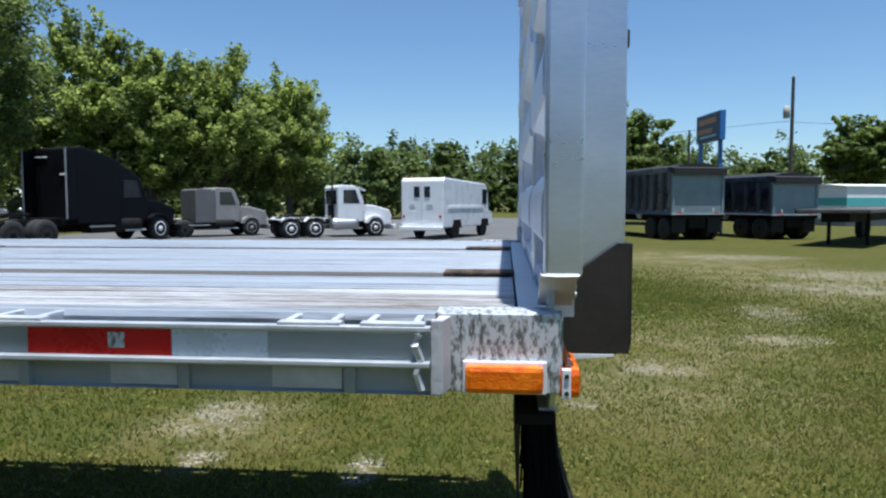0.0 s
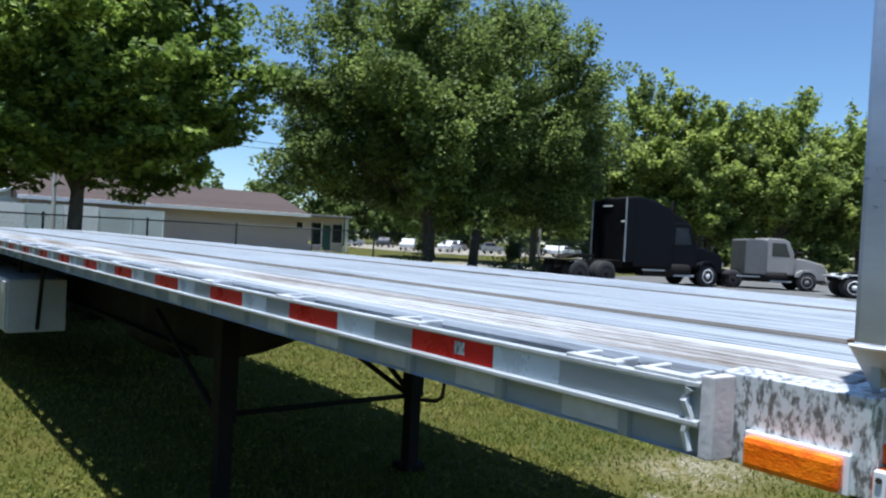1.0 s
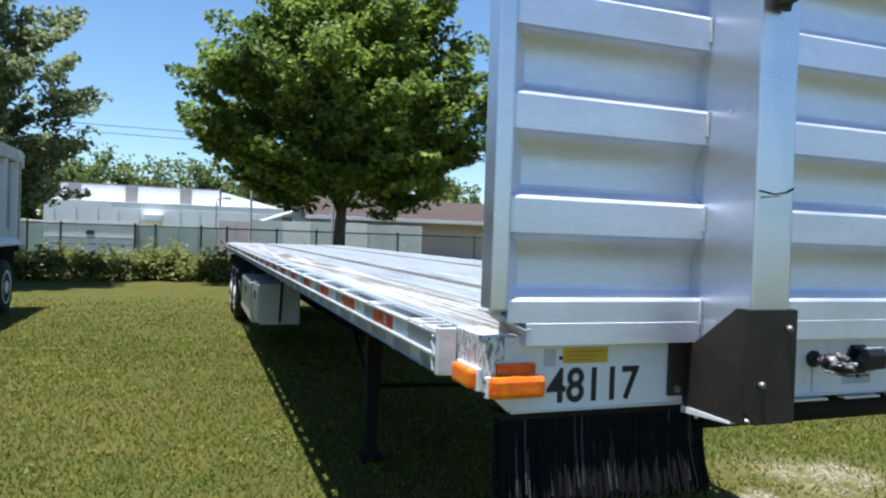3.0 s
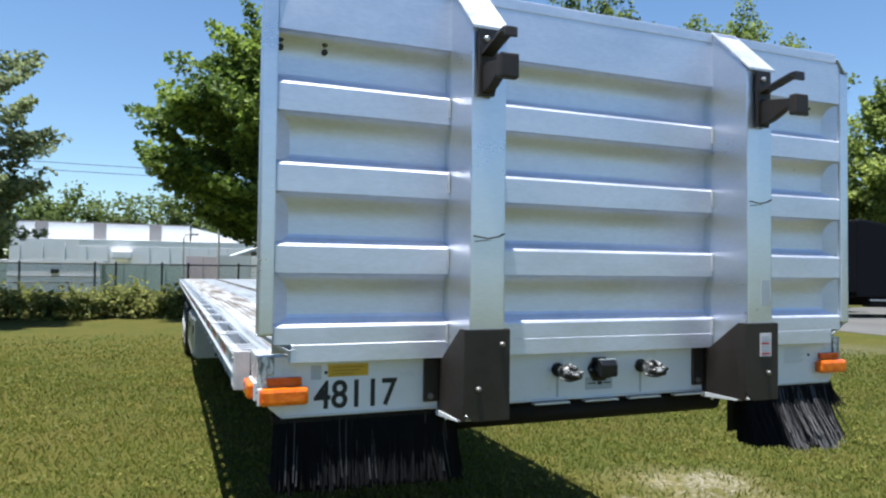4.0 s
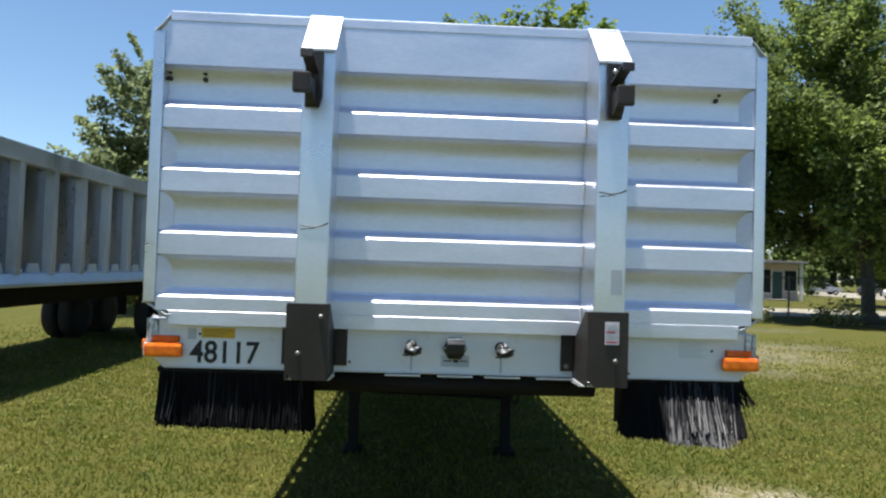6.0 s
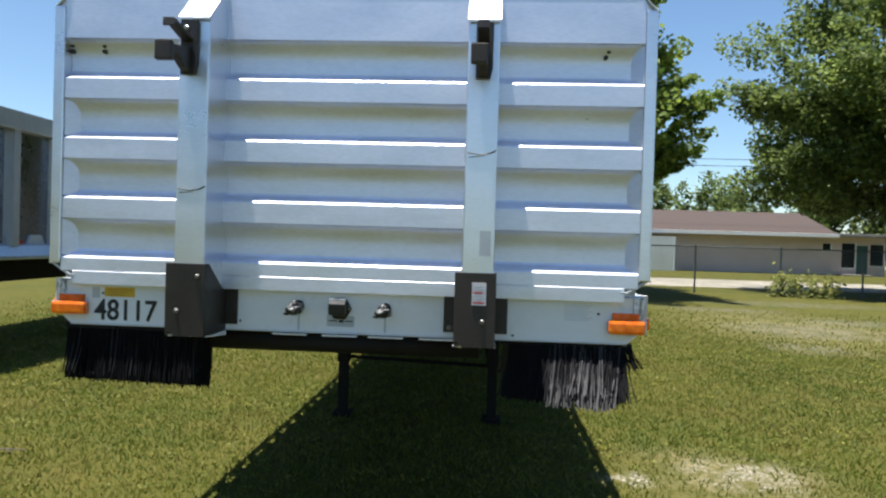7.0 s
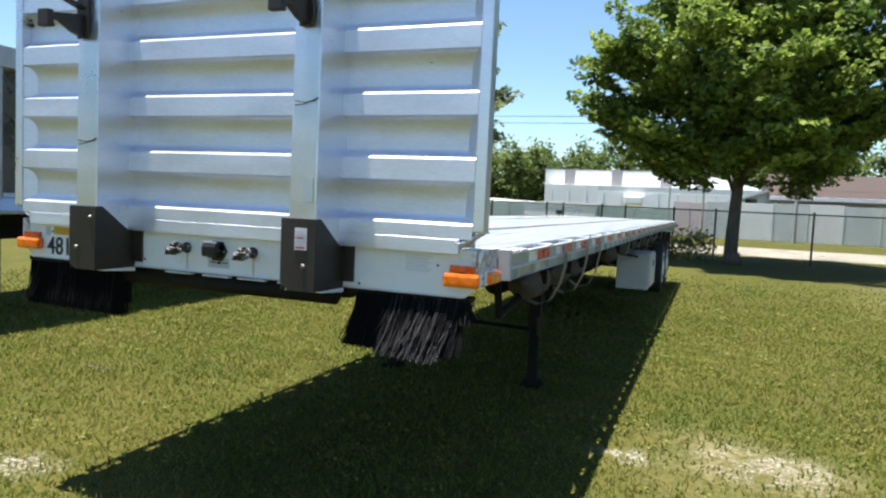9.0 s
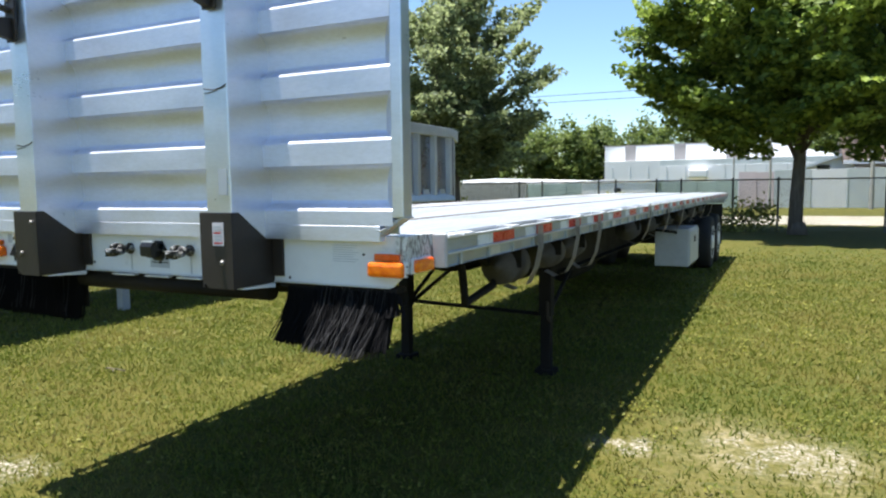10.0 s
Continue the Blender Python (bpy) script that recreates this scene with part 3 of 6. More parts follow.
# front panel, its lamps, number and fittings
panel = part("front_panel", prism([(-1.225, 1.262), (1.225, 1.262), (1.293, 1.325), (1.293, 1.458), (-1.293, 1.458), (-1.293, 1.325)], "y", 0.0, 0.012, bevel=0.003), WHITE_PAINT, trailer, "white front panel with number and lamps")
part("panel_lip", box(-1.22, 1.22, -0.006, 0.03, 1.258, 1.266, 0.002), ALU_EDGE, panel)
for s in (-1, 1):
    xs = sorted((s * 1.137, s * 1.292))
    lamp = part("front_lamp", box(xs[0], xs[1], -0.043, -0.001, 1.304, 1.362, 0.014), AMBER, trailer, "amber clearance lamp")
    xs = sorted((s * 1.157, s * 1.268))
    part("reflector", box(xs[0], xs[1], -0.018, -0.001, 1.364, 1.392, 0.003), AMBER_DARK, lamp, "amber reflector")
    part("lamp_bracket", box(*sorted((s * 1.284, s * 1.298)), -0.024, -0.008, 1.306, 1.360, 0.002), WHITE_PAINT, lamp)
    for z in (1.317, 1.348):
        part("lamp_screw", lathe([(0.0045, 0.010), (0.004, 0.0125)], 8, "x", (s * 1.298 + (-0.0098 if s > 0 else -0.0127), -0.016, z)), BLACK_STEEL, lamp)
    part("rivet", lathe([(0.010, -0.004), (0.008, -0.010), (0.0001, -0.012)], 12, "y", (s * 1.258, 0, 1.405)), CHROME, lamp)
front = Matrix.Translation((-1.114, -0.0012, 1.283)) @ Matrix.Rotation(radians(90), 4, "X")
text_mesh("48117", 0.128, INK, panel, "fleet_number", front, 0.895)
part("yellow_sticker", box(-1.068, -0.930, -0.0015, 0.0, 1.385, 1.427), YELLOW, panel)
for k in range(3):
    part("sticker_bar", box(-1.055, -0.943 - 0.02 * k, -0.0022, -0.0016, 1.415 - k * 0.011, 1.4175 - k * 0.011), mat("sticker_print", (0.25, 0.17, 0.03), 0.5, bump=0) if k == 0 else bpy.data.materials["sticker_print"], panel)
part("inspection_stamp", box(-1.125, -1.09, -0.0012, 0.0, 1.378, 1.425), STAMP, panel)
for k in range(8):
    part("stamp_bar", box(0.955, 1.075 - 0.012 * (k % 3), -0.0012, 0.0, 1.418 - 0.009 * k, 1.4205 - 0.009 * k), STAMP, panel)
part("serial_plate", box(-0.066, 0.055, -0.002, 0.0, 1.290, 1.337), STAMP, panel)
part("serial_bar", box(-0.055, -0.02, -0.003, -0.002, 1.312, 1.317), INK, panel)
part("serial_bar", box(-0.012, 0.008, -0.003, -0.002, 1.308, 1.320), INK, panel)
part("serial_bar", box(0.014, 0.047, -0.003, -0.002, 1.312, 1.317), INK, panel)
bm = lathe([(0.052, 0.0), (0.052, -0.012), (0.034, -0.014), (0.034, -0.052), (0.030, -0.055)], 6, "y", (-0.008, 0, 1.369))
sock = part("light_socket", bm, SOCKET_BLACK, panel, "black electrical socket with hinged cap")
part("socket_cap", prism([(-0.040, 1.410), (-0.064, 1.412), (-0.078, 1.392), (-0.076, 1.352), (-0.068, 1.346), (-0.054, 1.350), (-0.054, 1.396), (-0.040, 1.402)], "x", -0.044, 0.028, bevel=0.003), SOCKET_BLACK, sock)
part("cap_edge", box(-0.046, 0.030, -0.0665, -0.058, 1.409, 1.4145, 0.001), ALU_DULL, sock)
for dx in (-0.042, 0.042):
    part("socket_screw", lathe([(0.006, -0.012), (0.005, -0.017)], 8, "y", (-0.008 + dx, 0, 1.369)), CHROME, sock)
for x in (-0.192, 0.188):
    g = part("gladhand", lathe([(0.026, 0.0), (0.026, -0.010), (0.016, -0.012), (0.017, -0.042), (0.024, -0.048), (0.027, -0.066), (0.022, -0.085), (0.012, -0.094), (0.0001, -0.095)], 14, "y", (x, 0, 1.374)), GLAD, panel, "metal air line coupling", smooth=True)
    part("coupling_head", lathe([(0.034, 0.010), (0.036, 0.004), (0.036, -0.010), (0.026, -0.016), (0.0001, -0.016)], 14, "z", (x + 0.006, -0.098, 1.366)), GLAD, g, smooth=True)
    part("lug", prism([(x - 0.020, -0.125), (x + 0.030, -0.135), (x + 0.044, -0.112), (x + 0.030, -0.090), (x - 0.010, -0.085)], "z", 1.372, 1.382, bevel=0.003), GLAD, g)
    part("lug", prism([(x - 0.036, -0.110), (x - 0.012, -0.130), (x - 0.004, -0.075), (x - 0.030, -0.070)], "z", 1.345, 1.354, bevel=0.003), GLAD, g)
    part("elbow", tube([(x, -0.06, 1.390), (x + 0.004, -0.085, 1.398), (x + 0.010, -0.118, 1.390)], 0.011, 0.008, 8), GLAD, g)
    part("seal", lathe([(0.018, -0.014), (0.014, -0.021), (0.0001, -0.020)], 12, "z", (x + 0.006, -0.098, 1.366)), RUBBER, g)
    part("drip_stain", box(x - 0.003, x + 0.006, -0.0009, 0.0, 1.27, 1.35), STAMP, panel)
for x, z in ((-0.72, 1.40), (-0.45, 1.30), (0.70, 1.405), (0.74, 1.28), (1.10, 1.385), (-1.075, 1.40), (-0.70, 1.415)):
    part("panel_screw", lathe([(0.006, -0.001), (0.005, -0.004), (0.0001, -0.005)], 8, "y", (x, 0, z)), BLACK_STEEL, panel)

# headboard: frame, ribbed panels, two box stanchions on black brackets
head = part("headboard", box(-1.236, 1.236, -0.037, 0.035, 2.702, 2.745, 0.004), ALU, trailer, "ribbed aluminium headboard")
for s in (-1, 1):
    part("post", box(*sorted((s * 1.303, s * 1.254)), -0.042, 0.026, 1.528, 2.660, 0.007), ALU_POST, head)
    part("corner_piece", prism([(s * 1.300, 2.655), (s * 1.238, 2.738), (s * 1.238, 2.700), (s * 1.262, 2.645)], "y", -0.030, 0.030, bevel=0.003), ALU, head)
    part("corner_weld", tube([(s * 1.298, -0.034, 2.655), (s * 1.268, -0.038, 2.682), (s * 1.240, -0.036, 2.722)], 0.008, 0.006, 6), ALU_DULL, head)
    part("post_foot", prism([(s * 1.303, 1.532), (s * 1.284, 1.532), (s * 1.176, 1.462), (s * 1.200, 1.462)], "y", -0.034, 0.033, bevel=0.002), END_PLATE, head, "thin slanted gusset plate")
    part("foot_stub", box(*sorted((s * 1.252, s * 1.170)), 0.004, 0.016, 1.466, 1.534), ALU_DULL, head)
    part("post_weld", tube([(s * 1.304, -0.036, 1.530), (s * 1.304, 0.0, 1.529), (s * 1.304, 0.030, 1.530)], 0.0035, None, 6), ALU_EDGE, head)
    part("foot_weld", tube([(s * 1.225, -0.036, 1.490), (s * 1.205, -0.038, 1.480), (s * 1.185, -0.036, 1.482)], 0.004, 0.003, 6), ALU_DULL, head)

RID, REC = -0.036, 0.014


def recess(z_top, z_bot):
    """From a ridge's lower edge in a rounded cove back into the groove, and down to the next ledge."""
    cove = [(RID + (REC - RID) * math.sin(a), z_top - 0.085 * (1 - math.cos(a))) for a in [math.pi / 2 * (0.08 + 0.92 * q / 8) for q in range(0, 9)]]
    return cove + [(REC - 0.001, z_bot + 0.030), (REC - 0.006, z_bot + 0.020), (RID + 0.004, z_bot - 0.004)]


prof = [(RID, 2.702), (RID, 2.520)]
for k in range(4):
    z = 2.354 - 0.2635 * k
    prof += recess(2.520 if k == 0 else z + 0.1665, z) + [(RID, z - 0.010)]
    if k < 3:
        prof += [(RID, z - 0.097)]
prof += [(RID, 1.499)]
back = [(y + 0.016, z + (0.004 if 0 < i < len(prof) - 1 else 0)) for i, (y, z) in enumerate(prof)]
for x0, x1 in ((-1.253, -0.652), (-0.528, 0.524), (0.647, 1.253)):
    part("ribbed_panel", prism(prof + back[::-1], "x", x0, x1), ALU, head, smooth="edges")
for k in range(4):
    z = 2.354 - 0.2635 * k
    for s in (-1, 1) if k else (1,):
        part("rib_end", prism([(s * 1.2532, RID + 0.006), (s * 1.2532, REC + 0.004), (s * 1.206, REC + 0.004), (s * 1.206, REC - 0.002)], "z", z + 0.004, z + 0.160), ALU, head)
for x0, x1 in ((-1.198, -0.652), (-0.528, 0.524), (0.647, 1.198)):
    part("bottom_lip", prism([(RID - 0.0015, 1.440), (RID - 0.0015, 1.4965), (RID + 0.001, 1.4985), (0.012, 1.4985), (0.012, 1.440)], "x", x0, x1), ALU, head)
for x0, x1 in ((-0.654, -0.527), (0.522, 0.649)):
    st = part("stanchion", prism([(-0.036, 2.748), (-0.220, 2.548), (-0.224, 1.545), (-0.04, 1.440), (0.020, 1.440), (0.020, 2.748)], "x", x0, x1, bevel=0.006), ALU_POST, head, "box stanchion with sloped top")
    part("sloped_cap", prism([(-0.030, 2.752), (-0.234, 2.552), (-0.234, 2.542), (-0.030, 2.742)], "x", x0 - 0.003, x1 + 0.003), ALU_EDGE, st)
    zs = 1.858 if x0 < 0 else 2.028
    part("scratch", tube([(x0 + 0.01, -0.2245, zs), (x0 + 0.06, -0.2242, zs - 0.008), (x0 + 0.10, -0.2242, zs - 0.001), (x1 - 0.005, -0.2245, zs + 0.010)], 0.0022, 0.003, 5), BLACK_STEEL, st)
    part("scratch", tube([(x0 + 0.015, -0.2242, zs - 0.018), (x0 + 0.075, -0.2242, zs - 0.012)], 0.0018, 0.001, 5), BLACK_STEEL, st)
    for k in range(5):
        zw = 2.46 - 0.2635 * k + 0.02
        part("weld_bead", tube([(x0 - 0.004, -0.040, zw - 0.2), (x0 - 0.006, -0.041, zw - 0.17), (x0 - 0.004, -0.040, zw - 0.13)], 0.006, 0.004, 5), ALU_EDGE, st)
    # black foot bracket: front plate and two tapering cheeks, flanges against the panel
    b0, b1 = x0 - 0.025, x1 + 0.012
    bk = part("foot_bracket", prism([(b0, 1.288), (b0 + 0.036, 1.256), (b1, 1.256), (b1, 1.553), (b0, 1.553)], "y", -0.240, -0.231, bevel=0.002), BLACK_STEEL, trailer, "black steel foot bracket")
    for x in (b0, b1 - 0.008):
        part("cheek", prism([(-0.234, 1.258), (-0.234, 1.553), (-0.200, 1.553), (-0.045, 1.440), (-0.002, 1.440), (-0.002, 1.258)], "x", x, x + 0.008), BLACK_STEEL, bk)
    for x in (b0 - 0.054, b1 + 0.001):
        part("flange", box(x, x + 0.053, -0.014, -0.002, 1.285, 1.438, 0.002), BLACK_STEEL, bk)
    part("bottom_plate", prism([(-0.003, 1.236), (-0.195, 1.251), (-0.195, 1.2555), (-0.003, 1.2555)], "x", b0 - 0.004, b1 + 0.004), WHITE_PAINT, bk)
    for bx, bz in (((b1 - 0.030), 1.503), ((b0 + 0.050 if x0 < 0 else b1 - 0.052), 1.36)):
        if x0 < 0 or bz < 1.4:
            part("bolt", lathe([(0.010, -0.240), (0.010, -0.246), (0.006, -0.251), (0.0001, -0.252)], 10, "y", (bx, 0, bz)), BOLT, bk)
    part("bolt", lathe([(0.011, -0.014), (0.010, -0.022), (0.0001, -0.024)], 10, "y", (b0 - 0.030, 0, 1.305)), BOLT, bk)
stk = part("bracket_sticker", box(0.566, 0.622, -0.2435, -0.2405, 1.425, 1.515), PALE, trailer, "pale printed sticker")
for k in range(6):
    part("sticker_bar", box(0.571, 0.615 - 0.008 * (k % 2), -0.2445, -0.2436, 1.433 + 0.013 * k, 1.438 + 0.013 * k), bpy.data.materials["faded_print"] if k % 3 else RED_TAPE, stk)
part("stanchion_label", box(0.590, 0.634, -0.2262, -0.2235, 1.62, 1.72), STAMP, trailer)

# hose brackets near the top of the stanchions: a plate, a wedge-shaped arm, a flat bar above it and a square tip
for xm in (-0.606, 0.588):
    hb = part("hose_bracket", prism([(xm - 0.034, 2.54), (xm + 0.034, 2.54), (xm + 0.034, 2.36), (xm + 0.024, 2.318), (xm - 0.032, 2.318)], "y", -0.243, -0.230, bevel=0.002), BLACK_STEEL, head, "black hose hanger bracket")
    part("hook_arm", prism([(-0.242, 2.325), (-0.242, 2.425), (-0.405, 2.395), (-0.405, 2.372), (-0.36, 2.368), (-0.29, 2.335)], "x", xm - 0.020, xm + 0.012, bevel=0.002), BLACK_STEEL, hb)
    part("hook_tip", box(xm - 0.048, xm + 0.016, -0.432, -0.400, 2.330, 2.405, 0.006), BLACK_STEEL, hb)
    up = prism([(-0.240, 2.448), (-0.240, 2.462), (-0.385, 2.494), (-0.412, 2.494), (-0.415, 2.464), (-0.405, 2.462), (-0.400, 2.480), (-0.385, 2.481)], "x", xm - 0.026, xm + 0.018, bevel=0.002)
    part("upper_prong", up, BLACK_STEEL, hb)
    part("bracket_bolt", lathe([(0.010, -0.243), (0.010, -0.250), (0.005, -0.254), (0.0001, -0.255)], 8, "y", (xm - 0.008, 0, 2.505)), CHROME, hb)
for x in (-1.243, -1.097, 1.097):
    for dz in (0, 0.026):
        part("rub_bolt", lathe([(0.0105, 0.011), (0.010, -0.002), (0.0001, -0.004)], 10, "y", (x + (0.012 * (dz > 0) if x > 0 else 0), 0, 2.470 + dz)), BLACK_STEEL, head)
part("chip", box(1.02, 1.035, 0.008, 0.0115, 2.21, 2.216), RUST, head)

# bristle mud flaps under the front
def bristles(x0, x1, z0, z1, seed, count, spread, inward, fwd):
    """Rows of thin stiff hairs; spread fans them out, inward draws the outer end in, fwd blows the tips forward."""
    rng = np.random.default_rng(seed)
    vs, fs = [], []
    for i in range(count):
        x, y = rng.uniform(x0, x1), rng.uniform(0.0, 0.05)
        u = (x - x0) / (x1 - x0)
        fl = (u - 0.5) * spread - inward * u * u * rng.uniform(0.5, 1.3) + rng.normal() * (0.010 + 0.05 * inward)
        ln = (1.255 - (z0 + (z1 - z0) * u)) * (rng.uniform(0.93, 1.04) if i % 6 else rng.uniform(0.70, 1.10))
        fw = rng.normal() * 0.010 - fwd * rng.uniform(0.5, 1.3)
        w = 0.0025
        k = len(vs)
        for q in range(4):
            t = q / 3
            px, py, pz = x + fl * t ** 1.6, y + fw * t ** 1.5, 1.258 - ln * t
            vs += [(px - w, py, pz), (px + w * 0.5, py - w, pz), (px + w * 0.5, py + w, pz)]
        for q in range(3):
            for e in range(3):
                p = k + q * 3
                fs.append((p + e, p + (e + 1) % 3, p + 3 + (e + 1) % 3, p + 3 + e))
    return vs, fs


for x0, x1, label, rows in ((-1.236, -0.60, "black straight bristle mud flap under the front panel", ((-1.236, -0.60, 1.025, 1.010, 3, 2800, 0.0, 0.0, 0.02, BRISTLE), (-1.20, -0.62, 1.05, 1.03, 5, 90, 0.03, 0.0, 0.03, BRISTLE_GREY))),
                            (0.70, 1.235, "black flared bristle mud flap under the front panel, some hairs coloured grey for light", ((0.73, 0.92, 1.035, 1.01, 4, 1300, 0.02, 0.0, 0.04, BRISTLE), (0.74, 1.22, 1.03, 1.03, 7, 2800, 0.06, 0.06, 0.08, BRISTLE),
                             (0.90, 1.20, 1.01, 1.00, 8, 500, 0.04, 0.08, 0.11, BRISTLE_GREY), (1.14, 1.245, 1.13, 1.16, 9, 80, 0.08, 0.0, 0.05, BRISTLE)))):
    flap = part("bristle_flap", box(x0 - 0.01, x1 + 0.01, -0.002, 0.075, 1.240, 1.2615, 0.004), CHASSIS, trailer, label)
    for a, b, z0, z1, seed, count, spread, inward, fwd, m in rows:
        vs, fs = bristles(a, b, z0, z1, seed, count, spread, inward, fwd)
        array_mesh("bristle", vs, fs, m, flap, "stuff")
    part("backing", box(x0, x1 - 0.10 * (x0 > 0), 0.066, 0.070, 1.06, 1.25), RUBBER, flap)

# landing gear
for s in (-1, 1):
    leg = part("landing_leg", box(s * 0.70 - 0.055, s * 0.70 + 0.055, 3.44, 3.55, 0.52, 1.30, 0.006), CHASSIS, trailer, "black landing leg")
    part("inner_leg", box(s * 0.70 - 0.044, s * 0.70 + 0.044, 3.452, 3.538, 0.05, 0.53, 0.004), CHASSIS, leg)
    part("foot_pad", box(s * 0.70 - 0.085, s * 0.70 + 0.085, 3.41, 3.58, 0.0, 0.05, 0.01), CHASSIS, leg)
    part("brace", tube([(s * 0.70, 3.55, 0.52), (s * 0.58, 5.05, 1.0)], 0.020, None, 8), CHASSIS, leg)
    part("brace", tube([(s * 0.69, 3.53, 0.55), (s * 0.50, 3.98, 1.0)], 0.020, None, 8), CHASSIS, leg)
part("cross_shaft", tube([(-0.68, 3.52, 0.56), (0.70, 3.52, 0.52)], 0.018, None, 8), CHASSIS, trailer)
part("crank_handle", tube([(0.74, 3.44, 0.50), (0.78, 3.33, 0.51), (0.785, 3.27, 0.55), (0.785, 3.25, 0.68)], 0.015, None, 8), BLACK_STEEL, trailer)
part("handle_frame", tube([(1.08, 0.92, 1.31), (1.10, 0.93, 1.05), (1.11, 1.28, 1.10), (1.08, 1.34, 1.20), (1.04, 1.10, 1.30)], 0.024, None, 8), CHASSIS, trailer, "bent black steel bar")

# strap winches hanging under the rail on the bare side
for k, y in enumerate((1.42, 2.16, 2.74, 4.77, 5.95, 7.15, 8.42, 9.7, 10.9)):
    w = part("strap_winch", lathe([(0.025, -0.17), (0.025, -0.14), (0.105 - 0.012 * (k % 3), -0.135), (0.112 - 0.012 * (k % 3), 0.0), (0.105 - 0.012 * (k % 3), 0.10), (0.03, 0.105), (0.03, 0.15)], 20, "y", (1.14, y, 1.205)), WEB_ROLL, trailer, "strap winch with wound webbing", smooth=True)
    part("winch_bracket", box(1.12, 1.27, y - 0.13, y - 0.12, 1.20, 1.34, 0.003), CHASSIS, w)
    sg = 0.06 * (k % 3)
    bm = bmesh.new()
    q = y - 0.07
    ring = [(1.360, q, 1.430), (1.362, q, 1.31), (1.335, q + 0.01, 1.20 - sg * 0.3), (1.28, q + 0.03, 1.10 - sg * 0.3), (1.20, q + 0.05, 1.065 - sg * 0.2), (1.13, q + 0.06, 1.085)]
    pr = [(bm.verts.new((x, yy - 0.048, z)), bm.verts.new((x, yy + 0.048, z))) for x, yy, z in ring]
    for a, b in zip(pr, pr[1:]):
        bm.faces.new((a[0], a[1], b[1], b[0]))
    bmesh.ops.solidify(bm, geom=bm.faces[:], thickness=0.018)
    part("hanging_strap", bm, STRAP, w, "hanging grey webbing strap")

# tool boxes, fuel-tank-like air tank, running gear
def tool_box(x0, x1, y0, y1, z0, z1, side):
    tb = part("tool_box", box(x0, x1, y0, y1, z0, z1, 0.012), BOX_PAINT, trailer, "white steel underbody tool box")
    xo = x1 if side > 0 else x0
    part("box_door", box(*sorted((xo, xo + side * 0.018)), y0 + 0.03, y1 - 0.03, z0 + 0.03, z1 - 0.03, 0.006), BOX_PAINT, tb)
    part("latch", box(*sorted((xo + side * 0.018, xo + side * 0.03)), (y0 + y1) / 2 - 0.05, (y0 + y1) / 2 + 0.05, z1 - 0.22, z1 - 0.12, 0.004), BLACK_STEEL, tb)
    if side < 0:
        part("hanger", tube([((x0 + x1) / 2, y0 - 0.01, z0 + 0.03), (x0 * 0.5 + x1 * 0.5, y0 - 0.25, z1 + 0.3)], 0.018, None, 6), CHASSIS, tb)


tool_box(-1.22, -0.72, 7.25, 8.22, 0.55, 1.06, -1)
tool_box(-1.22, -0.70, 8.42, 10.45, 0.43, 1.00, -1)
tool_box(0.80, 1.28, 8.35, 9.45, 0.44, 0.99, 1)
part("air_tank", lathe([(0.02, -0.42), (0.13, -0.38), (0.14, -0.3), (0.14, 0.3), (0.13, 0.38), (0.02, 0.42)], 18, "x", (0, 7.6, 1.08)), CHASSIS, trailer, smooth=True)
# two added tanks fill the dark gap under the deck; their kind is guessed
for x in (-0.26, 0.26):
    part("air_tank", lathe([(0.02, -0.62), (0.13, -0.58), (0.15, -0.5), (0.15, 0.5), (0.13, 0.58), (0.02, 0.62)], 18, "y", (x, 5.9, 0.70)), CHASSIS, trailer, smooth=True)
for x in (-0.26, 0.26):
    part("tank_strap", box(x - 0.012, x + 0.012, 5.55, 5.60, 0.84, 1.31), CHASSIS, trailer)
part("mud_bar", tube([(0.6, 8.3, 1.0), (1.1, 8.3, 0.95), (1.1, 8.9, 0.80), (0.7, 9.2, 0.72)], 0.02, None, 8), CHASSIS, trailer)


def wheel(parent, x, y, r, w, side, rim_mat, name="wheel"):
    """A tyre with its rim and hub; side is the way the hub faces along x."""
    ty = part(name, lathe([(r * 0.56, -w / 2), (r * 0.90, -w / 2), (r * 0.98, -w * 0.42), (r, -w * 0.30), (r, w * 0.30), (r * 0.98, w * 0.42), (r * 0.90, w / 2), (r * 0.56, w / 2)], 32, "x", (x, y, r)), RUBBER, parent, smooth=True)
    f = side * w / 2
    pr = [(r * 0.58, f * 0.7), (r * 0.62, f * 1.04), (r * 0.56, f * 1.03), (r * 0.52, f * 0.86), (r * 0.30, f * 0.92), (r * 0.24, f * 1.10), (r * 0.12, f * 1.18), (0.001, f * 1.18)]
    part("rim", lathe(pr, 24, "x", (x, y, r)), rim_mat, ty, smooth=True)
    return ty


for y in (12.25, 13.50):
    part("axle", tube([(-1.0, y, 0.52), (1.0, y, 0.52)], 0.07, None, 10), CHASSIS, trailer)
    for s in (-1, 1):
        wheel(trailer, s * 1.12, y, 0.51, 0.27, s, RIM)
        wheel(trailer, s * 0.80, y, 0.51, 0.27, s, RIM)
part("suspension", box(-0.62, 0.62, 11.2, 14.1, 0.56, 0.98, 0.02), CHASSIS, trailer)
for s in (-1, 1):
    part("rear_mud_flap", box(*sorted((s * 0.66, s * 1.26)), 14.25, 14.26, 0.32, 1.2), RUBBER, trailer)


